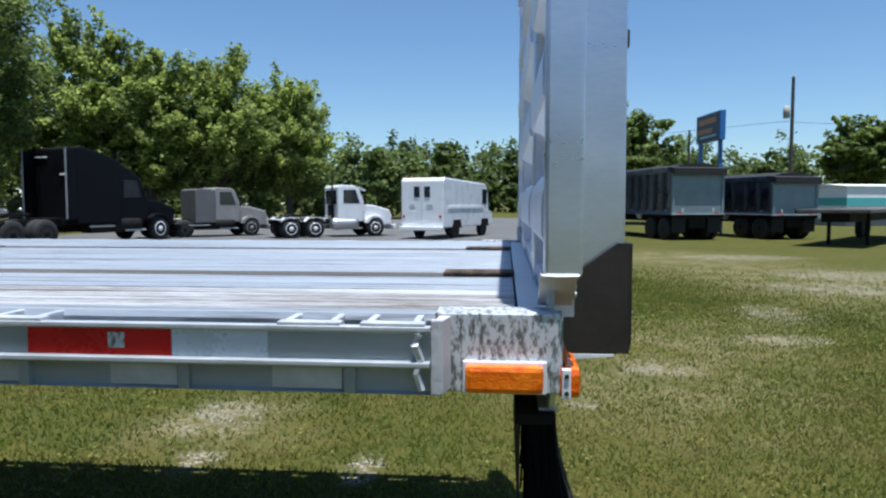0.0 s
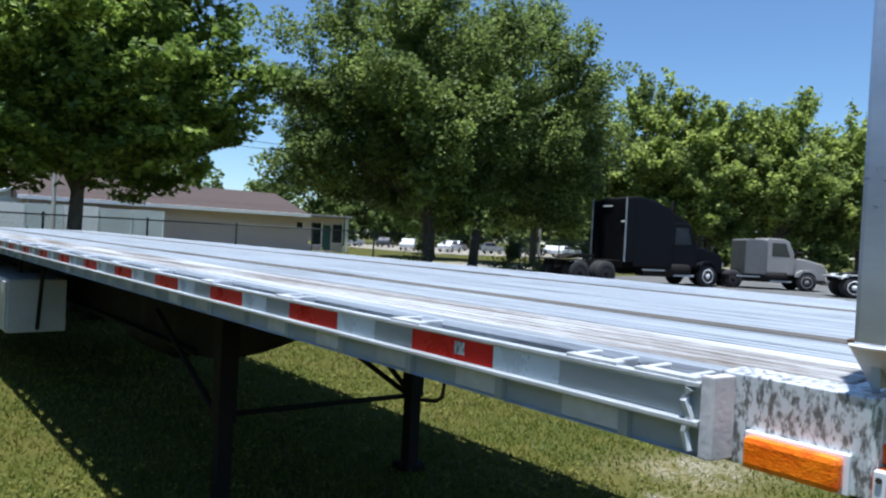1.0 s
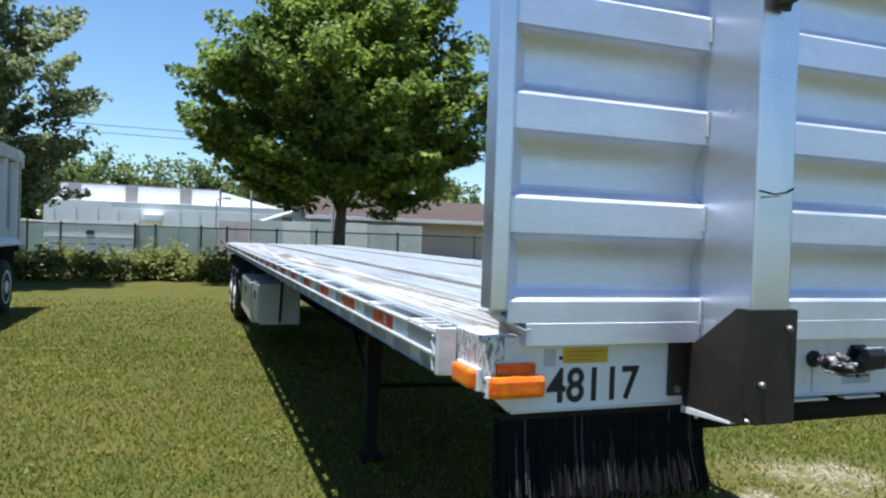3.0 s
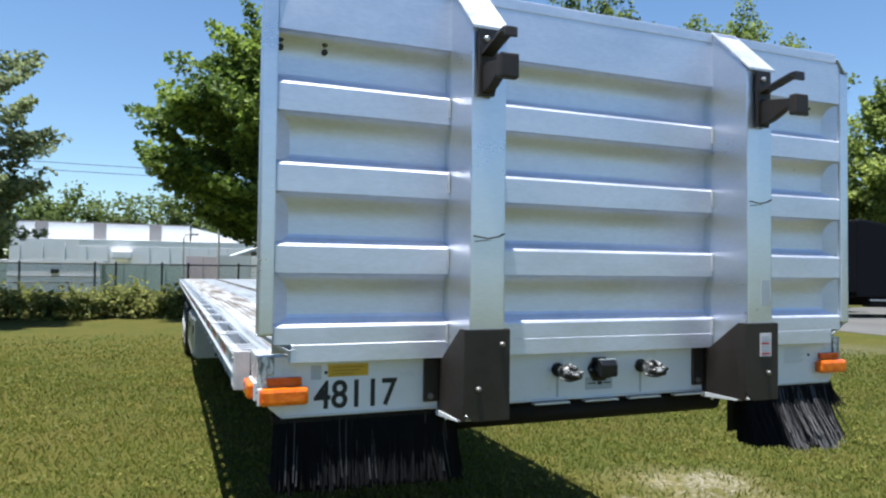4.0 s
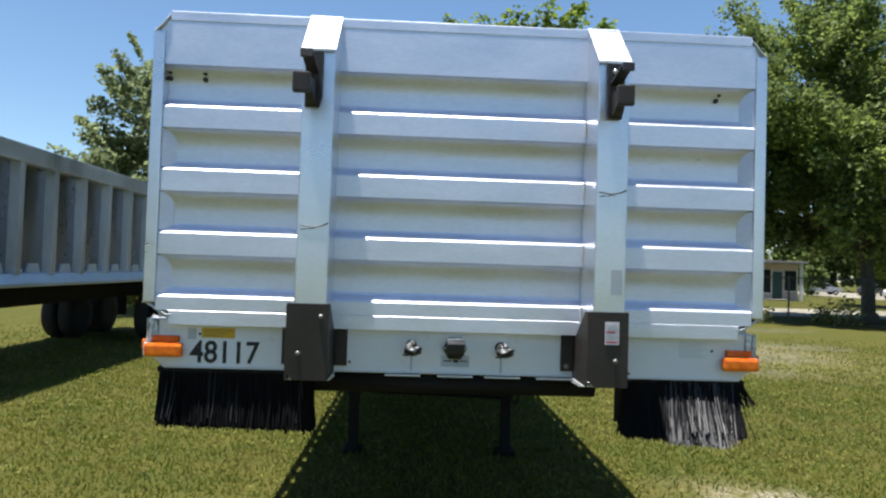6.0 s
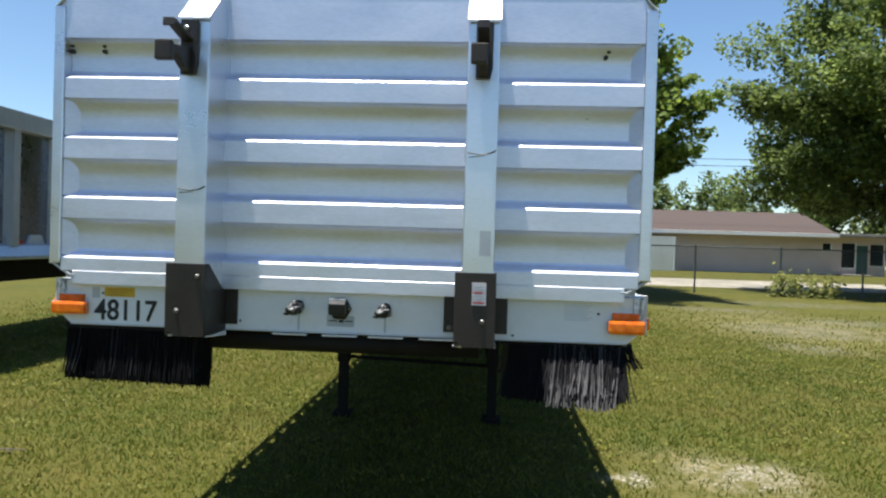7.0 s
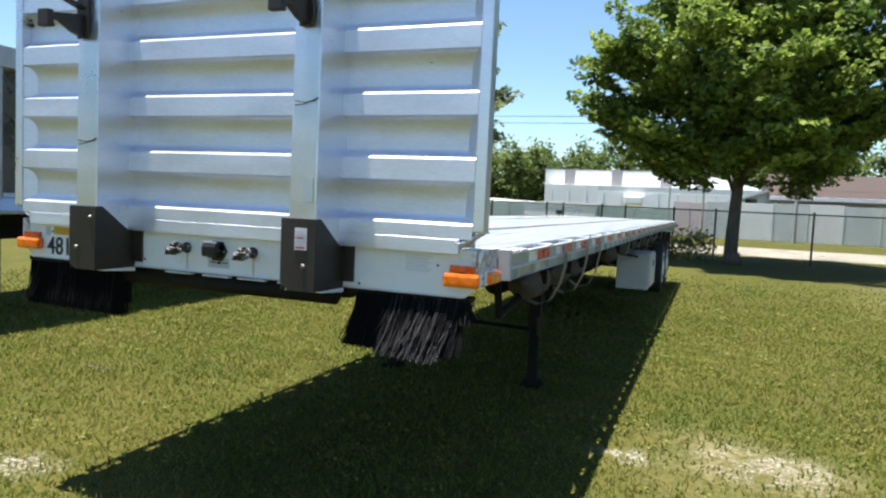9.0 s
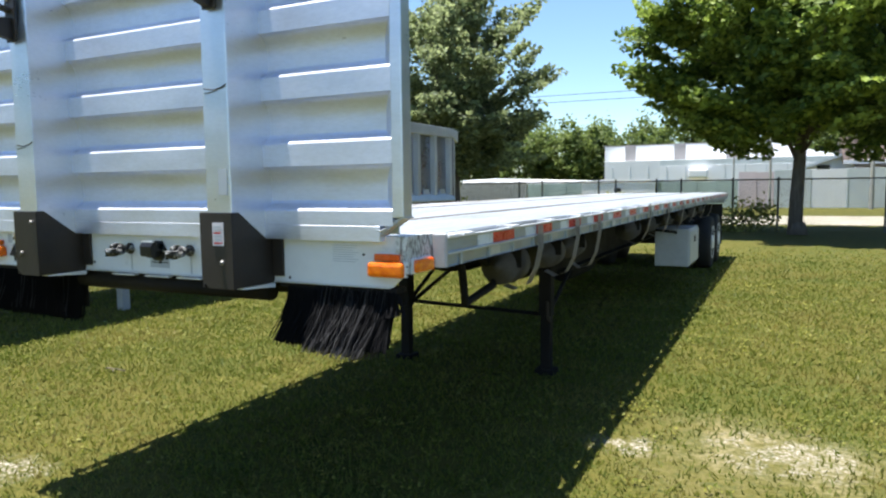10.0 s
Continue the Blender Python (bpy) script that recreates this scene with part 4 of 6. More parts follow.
# ---- plants ----
def tree(name, x, y, h, r, base, trunk_r, seed, boughs, per, leaf, material, label, off=(0, 0), group="", taper=0.0, pad=1.0, droop=0.25, fluff=1.0):
    """A tapered trunk, limbs that fork into boughs, and flat leafy sprays along the boughs, with gaps of sky between them."""
    rng = np.random.default_rng(seed)
    th = thing(name, label, "tree", Matrix.Translation((x, y, 0)), group)
    top = h * (0.90 - 0.3 * taper)
    at = lambda t: Vector((off[0] * t ** 1.5 + 0.07 * math.sin(t * 5 + seed), off[1] * t ** 1.5 + 0.07 * math.cos(t * 4 + seed), t * top - 0.05))
    bm = tube([at(t) for t in np.linspace(0, 1, 10)], trunk_r, trunk_r * 0.10, 10)
    tube([(0, 0, -0.05), (0, 0, 0.40)], trunk_r * 1.40, trunk_r * 0.97, 10, bm)
    cz, rz = base + (h - base) * 0.44, (h - base) * 0.56

    def reach(d):
        """How far the crown goes along a direction: a lumpy dome, flatter below."""
        a = math.atan2(d[1], d[0])
        lump = 1 + 0.11 * math.sin(3 * a + seed) + 0.08 * math.sin(5 * a + 2.1 * seed + 3 * d[2]) + 0.06 * math.sin(9 * d[2] + seed + 2 * a)
        return lump * (1 - taper * max(0.0, d[2]))

    cc, ss = [], []
    for i in range(boughs):
        u = rng.uniform(-0.78, 1.0) if i % 3 else rng.uniform(-0.75, 0.1)
        a = 2.399963 * i + rng.uniform(-0.3, 0.3)
        q = math.sqrt(max(0.0, 1 - u * u))
        d = (q * math.cos(a), q * math.sin(a), u)
        f = reach(d) * (rng.uniform(0.80, 1.04) if i % 4 else rng.uniform(0.40, 0.75) if i % 8 else rng.uniform(0.15, 0.45))
        end = Vector((off[0] + d[0] * r * f, off[1] + d[1] * r * f, cz + u * (rz if u > 0 else (cz - base)) * f))
        t0 = min(0.85, max(0.22, (end.z / top) * rng.uniform(0.45, 0.8)))
        p0 = at(t0)
        p1 = p0.lerp(end, 0.45) + Vector((0, 0, 0.10 * r))
        if i % 4 == 0 or i < 20:
            tube([p0, p1, p0.lerp(end, 0.78) + Vector((0, 0, 0.05 * r)), end], trunk_r * 0.26 * (1 - 0.5 * t0), trunk_r * 0.04, 5, bm)
        out = (end - p0).normalized()
        side = out.cross(Vector((0, 0, 1)))
        side = side.normalized() if side.length > 0.1 else Vector((1, 0, 0))
        for k in range(3):
            c = end - out * (0.62 * pad * k) + side * rng.normal() * 0.45 * pad + Vector((0, 0, rng.normal() * 0.22 * pad))
            yaw = rng.uniform(-0.9, 0.9)
            ax = (out * math.cos(yaw) + side * math.sin(yaw)).normalized()
            ay = ax.cross(Vector((0, 0, 1)))
            ay = ay.normalized() if ay.length > 0.1 else side
            m = int(per * rng.uniform(0.45, 1.55))
            g = rng.normal(size=(m, 3))
            g *= (rng.uniform(0.02, 1.0, m) ** 0.45 / np.linalg.norm(g, axis=1))[:, None]
            la, lb = pad * rng.uniform(0.65, 1.05), pad * rng.uniform(0.40, 0.70)
            lz = pad * rng.uniform(0.18, 0.32) * fluff
            pos = np.outer(g[:, 0] * la, np.array(ax)) + np.outer(g[:, 1] * lb, np.array(ay))
            pos[:, 2] += g[:, 2] * lz - droop * (g[:, 0] ** 2) * la * 0.5
            cc.append(np.array(c) + pos)
            ss.append(leaf * rng.uniform(0.6, 1.4, m))
    part("trunk", bm, BARK, th, smooth=True)
    leaf_cloud("crown", np.concatenate(cc), np.concatenate(ss), material, rng, th)
    return th


tree("maple_tree", 2.85, 22.7, 12.6, 4.9, 2.2, 0.24, 11, 300, 120, 0.145, LEAF_MAPLE, "broad bright green shade tree on the lawn near the fence", off=(0.25, 0), taper=0.36)
tree("oak_tree", 19.3, 25.8, 15.2, 5.7, 1.9, 0.30, 12, 420, 125, 0.125, LEAF_OAK, "dense dark green shade tree near the fence", off=(-2.1, 0), group="shade trees by the drive", pad=1.05, taper=0.05, fluff=1.9)
tree("oak_tree", 22.05, 25.6, 14.4, 5.5, 1.9, 0.27, 13, 380, 125, 0.125, LEAF_OAK, "dense dark green shade tree beside its twin", off=(2.2, -0.3), group="shade trees by the drive", pad=1.05, taper=0.05, fluff=1.9)
tree("live_oak_tree", -8.3, 20.5, 9.9, 3.2, 1.7, 0.22, 14, 190, 100, 0.115, LEAF_GREY, "grey-green tree near the fence behind a parked trailer", pad=0.75, taper=0.25, droop=0.5)
for k, (x, y, h, r) in enumerate(((35.0, 33.0, 15.0, 5.0), (41, 27.6, 16.8, 4.2), (43, 24.1, 15.2, 3.6), (45.5, 20.6, 15.2, 4.1), (49.0, 16.6, 13.4, 3.9), (33, 42, 13.5, 4.8))):
    tree("oak_tree", x, y, h, r, 1.3, 0.26, 30 + k, 190, 72, 0.19, LEAF_ROW, "leafy green tree in the row behind the trucks", group="trees behind the trucks", pad=1.0, taper=0.42, fluff=1.8)
tree("pine_tree", 57.0, -8.8, 9.5, 5.2, 1.8, 0.3, 47, 260, 70, 0.22, LEAF_OAK, "dark green tree far behind the trailers", pad=1.0)
tree("pine_tree", 112, -56, 15.0, 6.0, 5.0, 0.4, 48, 110, 40, 0.6, LEAF_OAK, "dark green tree far behind the trailers", pad=1.6)


def tree_line(name, spans, seed, leaf, label, rows):
    """Far woods: many crowns of uneven height run together."""
    rng = np.random.default_rng(seed)
    cc, ss = [], []
    for (xa, ya, xb, yb, ha, hb, step) in spans:
        ln = math.hypot(xb - xa, yb - ya)
        k = int(ln / step)
        for i in range(k):
            t = (i + rng.uniform(0.2, 0.8)) / k
            h = rng.uniform(ha, hb)
            r = h * rng.uniform(0.20, 0.34)
            px, py = xa + (xb - xa) * t + rng.normal() * 1.5, ya + (yb - ya) * t + rng.normal() * 4
            for _ in range(rows):
                d = rng.normal(size=3)
                d /= np.linalg.norm(d)
                f = rng.uniform(0.5, 1.05)
                c = np.array([px + d[0] * r * f, py + d[1] * r * f, h * 0.52 + d[2] * h * 0.48 * f])
                m = 30
                g = rng.normal(size=(m, 3)) * r * 0.17
                cc.append(c + g)
                ss.append(leaf * rng.uniform(0.6, 1.4, m))
    c = np.concatenate(cc)
    c[:, 2] = np.maximum(c[:, 2], 0.3)
    ob = leaf_cloud(name, c, np.concatenate(ss), LEAF_FAR, rng, kind="stuff")
    return tagged(ob, label, "trees")


tree_line("far_woods", [(-75, 150, 60, 150, 13, 18, 1.8), (-60, 130, -20, 132, 10, 14, 2.0), (55, 120, 130, 40, 10, 15, 2.0), (130, 45, 142, -60, 9, 15, 2.0), (64, 22, 84, 4, 6.0, 9.5, 2.6), (128, -40, 118, -110, 7, 11, 2.6),
                        (118, 40, 126, -70, 4, 8, 2.2), (60, 110, 90, 70, 6, 10, 3.0),
                        # unseen stretch on the left, added to darken reflections in the trailer's metal
                        (-62, 120, -66, -20, 12, 17, 3.6), (-66, -20, -30, -72, 12, 17, 3.6)], 5, 0.56, "far line of green woods along the horizon, with an unseen stretch added to darken reflections", 28)
tree_line("scrub", [(36, 33, 52, 20, 1.2, 3.0, 1.6), (52, 20, 74, 8, 1.5, 4.0, 2.2), (40, 62, 60, 55, 3, 6, 2.5)], 6, 0.34, "low green scrub under the trees behind the trucks", 14)


def hedge(name, x0, x1, y, h, seed, label, count, leaf=0.10, depth=1.0):
    rng = np.random.default_rng(seed)
    cc, ss = [], []
    k = int((x1 - x0) / 0.16)
    stems = bmesh.new()
    for i in range(k):
        cx = x0 + (x1 - x0) * (i + rng.uniform(0, 1)) / k
        hh = h * (0.55 + 0.35 * math.sin(cx * 1.7 + seed) ** 2 + rng.uniform(0, 0.25))
        cy = y + rng.uniform(-depth / 2, depth / 2)
        if i % 3 == 0:
            tube([(cx, cy, -0.02), (cx + rng.normal() * 0.1, cy, hh * 0.5), (cx + rng.normal() * 0.25, cy + rng.normal() * 0.2, hh * 1.05)], 0.014, 0.004, 4, stems)
        g = rng.normal(size=(count, 3)) * np.array([0.18, 0.22, 0.24])
        p = np.array([cx, cy, hh * rng.uniform(0.35, 0.85)]) + g
        p[:, 2] = np.clip(p[:, 2], 0.03, None)
        cc.append(p)
        ss.append(leaf * rng.uniform(0.6, 1.5, count))
    th = thing(name, label, "bush")
    part("stem", stems, BARK, th, kind="stuff")
    leaf_cloud("foliage", np.concatenate(cc), np.concatenate(ss), LEAF_HEDGE, rng, th)


hedge("hedge", -7.6, -4.1, 23.0, 0.88, 21, "straggly weedy hedge along the fence", 130, 0.11)
hedge("hedge", -3.9, -0.9, 23.0, 0.92, 22, "thick green hedge along the fence", 190, 0.11)
hedge("hedge", -16, -7.8, 23.2, 0.85, 23, "straggly weedy hedge along the fence", 110, 0.11)
hedge("bush", 0.3, 2.1, 24.0, 0.95, 24, "round dark bush beside the shade tree", 90, 0.09)
hedge("bush", 11.2, 13.6, 23.6, 0.8, 25, "low weedy bush by the fence", 50, 0.10)
hedge("bush", 15.6, 17.4, 23.8, 0.8, 26, "low dark bush below a shade tree", 60, 0.09)
hedge("bush", 22.5, 28.5, 24.9, 0.7, 27, "low weedy bush by the fence", 34, 0.10)


# ---- ground strips ----
tagged(part("road", box(-60, 95, 28.4, 36.6, -0.05, 0.012), CONCRETE, label="pale sandy road beyond the fence"), category="road", kind="structure")
tagged(part("pavement", box(17.5, 78, -2.5, 23.4, -0.05, 0.010), ASPHALT, label="grey asphalt lot under the parked trucks"), category="pavement", kind="structure")
tagged(part("parking_lot", box(45, 125, 55, 96, -0.05, 0.014), CONCRETE, label="pale far parking lot"), category="pavement", kind="structure")

# ---- chain-link fence ----
fence = thing("chain_link_fence", "galvanised chain-link fence with posts and a top rail", "fence", kind="structure")
FY = 24.2
post0 = None
xs = [-19.6, -16.5, -13.4, -10.3, -7.16, -6.19, -3.94, -3.29, -1.8, -0.93, 0.81, 2.25, 5.4, 8.6, 11.8, 14.84, 17.9, 21.0, 24.1, 27.2, 30.3, 33.4, 36.5]
for x in xs:
    if post0 is None:
        post0 = part("post", lathe([(0.036, 0), (0.036, 1.80), (0.044, 1.81), (0.03, 1.86), (0.001, 1.87)], 10, "z"), FENCE_STEEL, fence)
        post0.location = (x, FY, 0)
    else:
        o = new("post", post0.data)
        o.parent, o.location = fence, (x, FY, 0)
part("top_rail", tube([(xs[0], FY, 1.78), (xs[-1], FY, 1.78)], 0.024, None, 8), FENCE_STEEL, fence)
wv, wf = [], []
for k in range(int((xs[-1] - xs[0]) / 0.075)):
    for s in (-1, 1):
        a = xs[0] + k * 0.075
        b = a + s * 1.72
        if b < xs[0] or b > xs[-1]:
            continue
        i = len(wv)
        wv += [(a, FY + 0.02 + 0.003 * s, 0.03), (a + 0.0045, FY + 0.02 + 0.003 * s, 0.03), (b + 0.0045, FY + 0.02 + 0.003 * s, 1.76), (b, FY + 0.02 + 0.003 * s, 1.76)]
        wf.append((i, i + 1, i + 2, i + 3))
array_mesh("wire_mesh", wv, wf, FENCE_STEEL, fence, "stuff")
fence2 = thing("chain_link_fence", "far chain-link fence beyond the trucks", "fence", kind="structure")
for k in range(9):
    o = new("post", post0.data)
    o.parent, o.location = fence2, (32 + k * 3.3, 31 - k * 0.9, 0)
part("top_rail", tube([(32, 31, 2.0), (58.4, 23.8, 2.0)], 0.03, None, 8), FENCE_STEEL, fence2)
part("mid_rail", tube([(32, 31, 1.2), (58.4, 23.8, 1.2)], 0.012, None, 6), FENCE_STEEL, fence2)


# ---- buildings ----
def warehouse():
    th = thing("warehouse", "large white two-level metal warehouse", "building", Matrix.Translation((-16.5, 78, 0)))
    part("lower_wall", box(0, 24, 0, 20, 0, 4.4, 0.03), WALL_WHITE, th)
    part("upper_wall", box(-0.7, 17.0, 3, 18, 4.4, 6.2, 0.03), WALL_WHITE, th)
    part("roof_edge", box(-0.9, 17.2, 2.98, 18.2, 6.20, 6.32, 0.01), PILLAR_GREY, th)
    part("sloping_roof", prism([(17.2, 4.41), (17.2, 6.1), (23.5, 4.6), (23.5, 4.41)], "y", 3.0, 18), WALL_WHITE, th)
    for x in (1.7, 7.25, 12.8):
        part("pillar", box(x, x + 1.25, 2.97, 3.2, 4.45, 6.2, 0.01), PILLAR_GREY, th)
    part("lower_bay", box(6.2, 24.1, -0.06, -0.002, 0.0, 3.75, 0.01), WALL_WHITE, th)
    part("shade_band", box(6.2, 24.1, -0.03, -0.002, 3.76, 4.38), WALL_PALE, th)
    for k in range(12):
        part("wall_seam", box(k * 2.0 + 0.9, k * 2.0 + 0.96, -0.13, 0.02, 0, 3.7), WALL_PALE, th)
    part("dark_opening", box(5.0, 6.4, -0.14, 0.1, 1.1, 1.7), DARK_GLASS, th)
    part("duct", box(9.3, 11.3, -1.2, -0.12, 2.35, 3.3, 0.2), WALL_WHITE, th)
    th2 = thing("warehouse", "low white metal shed beside the warehouse", "building", Matrix.Translation((-46, 84, 0)))
    part("wall", box(0, 27, 0, 16, 0, 2.2, 0.03), WALL_WHITE, th2)
    part("roof", prism([(-0.5, 2.2), (13.5, 2.75), (27.5, 2.2)], "y", -0.3, 16.3), WALL_WHITE, th2)
    part("canopy", box(2, 25, -3, 0, 1.9, 2.05), WALL_WHITE, th2)


warehouse()


def panel_wall(name, x0, x1, y, h, mats, label, step):
    th = thing(name, label, "wall")
    rng = random.Random(len(name) + int(x1))
    k = int((x1 - x0) / step)
    for i in range(k):
        a = x0 + i * step
        ob = part("panel", box(a + 0.01, a + step - 0.01, y, y + 0.06, 0.02, h + rng.uniform(-0.05, 0.05), 0.008), mats[rng.randrange(len(mats))], th)
        part("rib", box(a + step - 0.05, a + step + 0.05, y - 0.04, y, 0.02, h, 0.006), mats[0], ob)


panel_wall("panel_fence", -5.75, -0.55, 48.5, 1.85, [WALL_GREEN], "pale green panel fence across the road", 1.3)
panel_wall("panel_fence", -15.4, -10.9, 48.5, 1.85, [WALL_GREEN], "pale green panel fence across the road", 1.5)
panel_wall("panel_fence", -0.5, 1.65, 49.2, 2.45, [WALL_PINK], "beige sheet fence beside a white one", 1.07)
panel_wall("panel_fence", 1.7, 14.45, 49.2, 2.55, [WALL_PALE, WALL_WHITE, WALL_PALE], "white and grey sheet fence across the road", 2.12)
panel_wall("picket_fence", -26.0, -15.5, 48.6, 2.0, [POLE_PALE], "grey wooden picket fence across the road", 0.26)
bl = thing("white_shed", "low white shed of stacked sheets behind the fence", "shed", Matrix.Translation((-8.3, 47.4, 0)))
part("wall", box(-2.6, 2.6, 0, 3, 0, 1.79, 0.03), WALL_WHITE, bl)
part("roof", prism([(-2.75, 1.80), (-2.75, 1.92), (-0.4, 2.10), (2.75, 2.02), (2.75, 1.80)], "y", -0.03, 3.2, bevel=0.01), WALL_WHITE, bl)
for z in (0.55, 0.95):
    part("sheet_edge", box(-2.62, 2.62, -0.03, 0.0, z, z + 0.07, 0.01), PILLAR_GREY, bl)
part("window", box(-0.2, 0.25, -0.14, 0.02, 1.18, 1.45), DARK_GLASS, bl)


def long_house():
    th = thing("low_building", "long beige single-storey building with a brown shingle roof", "building", Matrix.Translation((6.5, 51.5, 0)))
    L, D, H = 24.2, 11.0, 2.95
    part("wall", box(0, L, 0, D, 0, H, 0.02), WALL_PINK, th)
    part("roof", prism([(-0.9, H), (-0.9, H + 0.14), (D / 2, H + 2.0), (D + 0.9, H + 0.14), (D + 0.9, H)], "x", -0.7, L - 3.9), ROOF_BROWN, th)
    part("fascia", box(-0.75, L - 3.85, -0.97, -0.90, H - 0.10, H + 0.16, 0.01), WALL_WHITE, th)
    part("flat_roof", box(L - 3.88, L + 0.5, -0.7, D, H + 0.01, H + 0.22, 0.02), PILLAR_GREY, th)
    for x, w, z0, z1 in ((L - 3.2, 0.95, 0.6, 2.45), (L - 1.1, 0.95, 0.8, 2.4), (L - 4.6, 0.55, 1.9, 2.4)):
        wd = part("window", box(x, x + w, -0.03, 0.05, z0, z1), DARK_GLASS, th)
        part("window_frame", box(x - 0.08, x + w + 0.08, -0.05, -0.02, z0 - 0.1, z0, 0.01), WALL_WHITE, wd)
        part("window_frame", box(x + w, x + w + 0.1, -0.05, -0.02, z0 - 0.1, z1 + 0.08, 0.01), WALL_WHITE, wd)
    part("door", box(L - 2.1, L - 1.3, -0.04, 0.05, 0.05, 2.3, 0.01), DARK_GREEN_DOOR, th)
    part("porch_post", box(L - 0.1, L + 0.1, -0.6, -0.4, 0, H, 0.01), WALL_WHITE, th)
    part("step", box(L - 3.6, L - 1.4, -1.2, 0, 0, 0.12, 0.02), CONCRETE, th)
    g = thing("gable_house", "small white gabled house with two windows", "building", Matrix.Translation((3.0, 53.0, 0)))
    part("wall", prism([(0, 0), (6, 0), (6, 2.5), (3, 3.5), (0, 2.5)], "y", 0, 8), WALL_WHITE, g)
    part("roof", prism([(-0.5, 2.30), (3, 3.52), (6.5, 2.30), (6.5, 2.45), (3, 3.7), (-0.5, 2.45)], "y", -0.4, 8.4), WALL_PALE, g)
    for x in (1.3, 3.8):
        part("window", box(x, x + 0.8, -0.04, 0.03, 2.55, 2.88), DARK_GLASS, g)


long_house()

# ---- parked vehicles; local x ahead, y to the left ----
def place(x, y, dx, dy):
    return Matrix.Translation((x, y, 0)) @ Matrix.Rotation(math.atan2(dy, dx), 4, "Z")


def axle_wheel(parent, x, y, r, w, side, rim_mat):
    """A wheel whose axle lies across the vehicle."""
    ty = part("wheel", lathe([(r * 0.56, -w / 2), (r * 0.92, -w / 2), (r, -w * 0.32), (r, w * 0.32), (r * 0.92, w / 2), (r * 0.56, w / 2)], 24, "y", (x, y, r)), RUBBER, parent, smooth=True)
    f = side * w / 2
    part("rim", lathe([(r * 0.58, f * 0.7), (r * 0.62, f * 1.04), (r * 0.55, f * 1.02), (r * 0.48, f * 0.84), (r * 0.26, f * 0.9), (r * 0.2, f * 1.12), (0.001, f * 1.12)], 20, "y", (x, y, r)), rim_mat, ty, smooth=True)


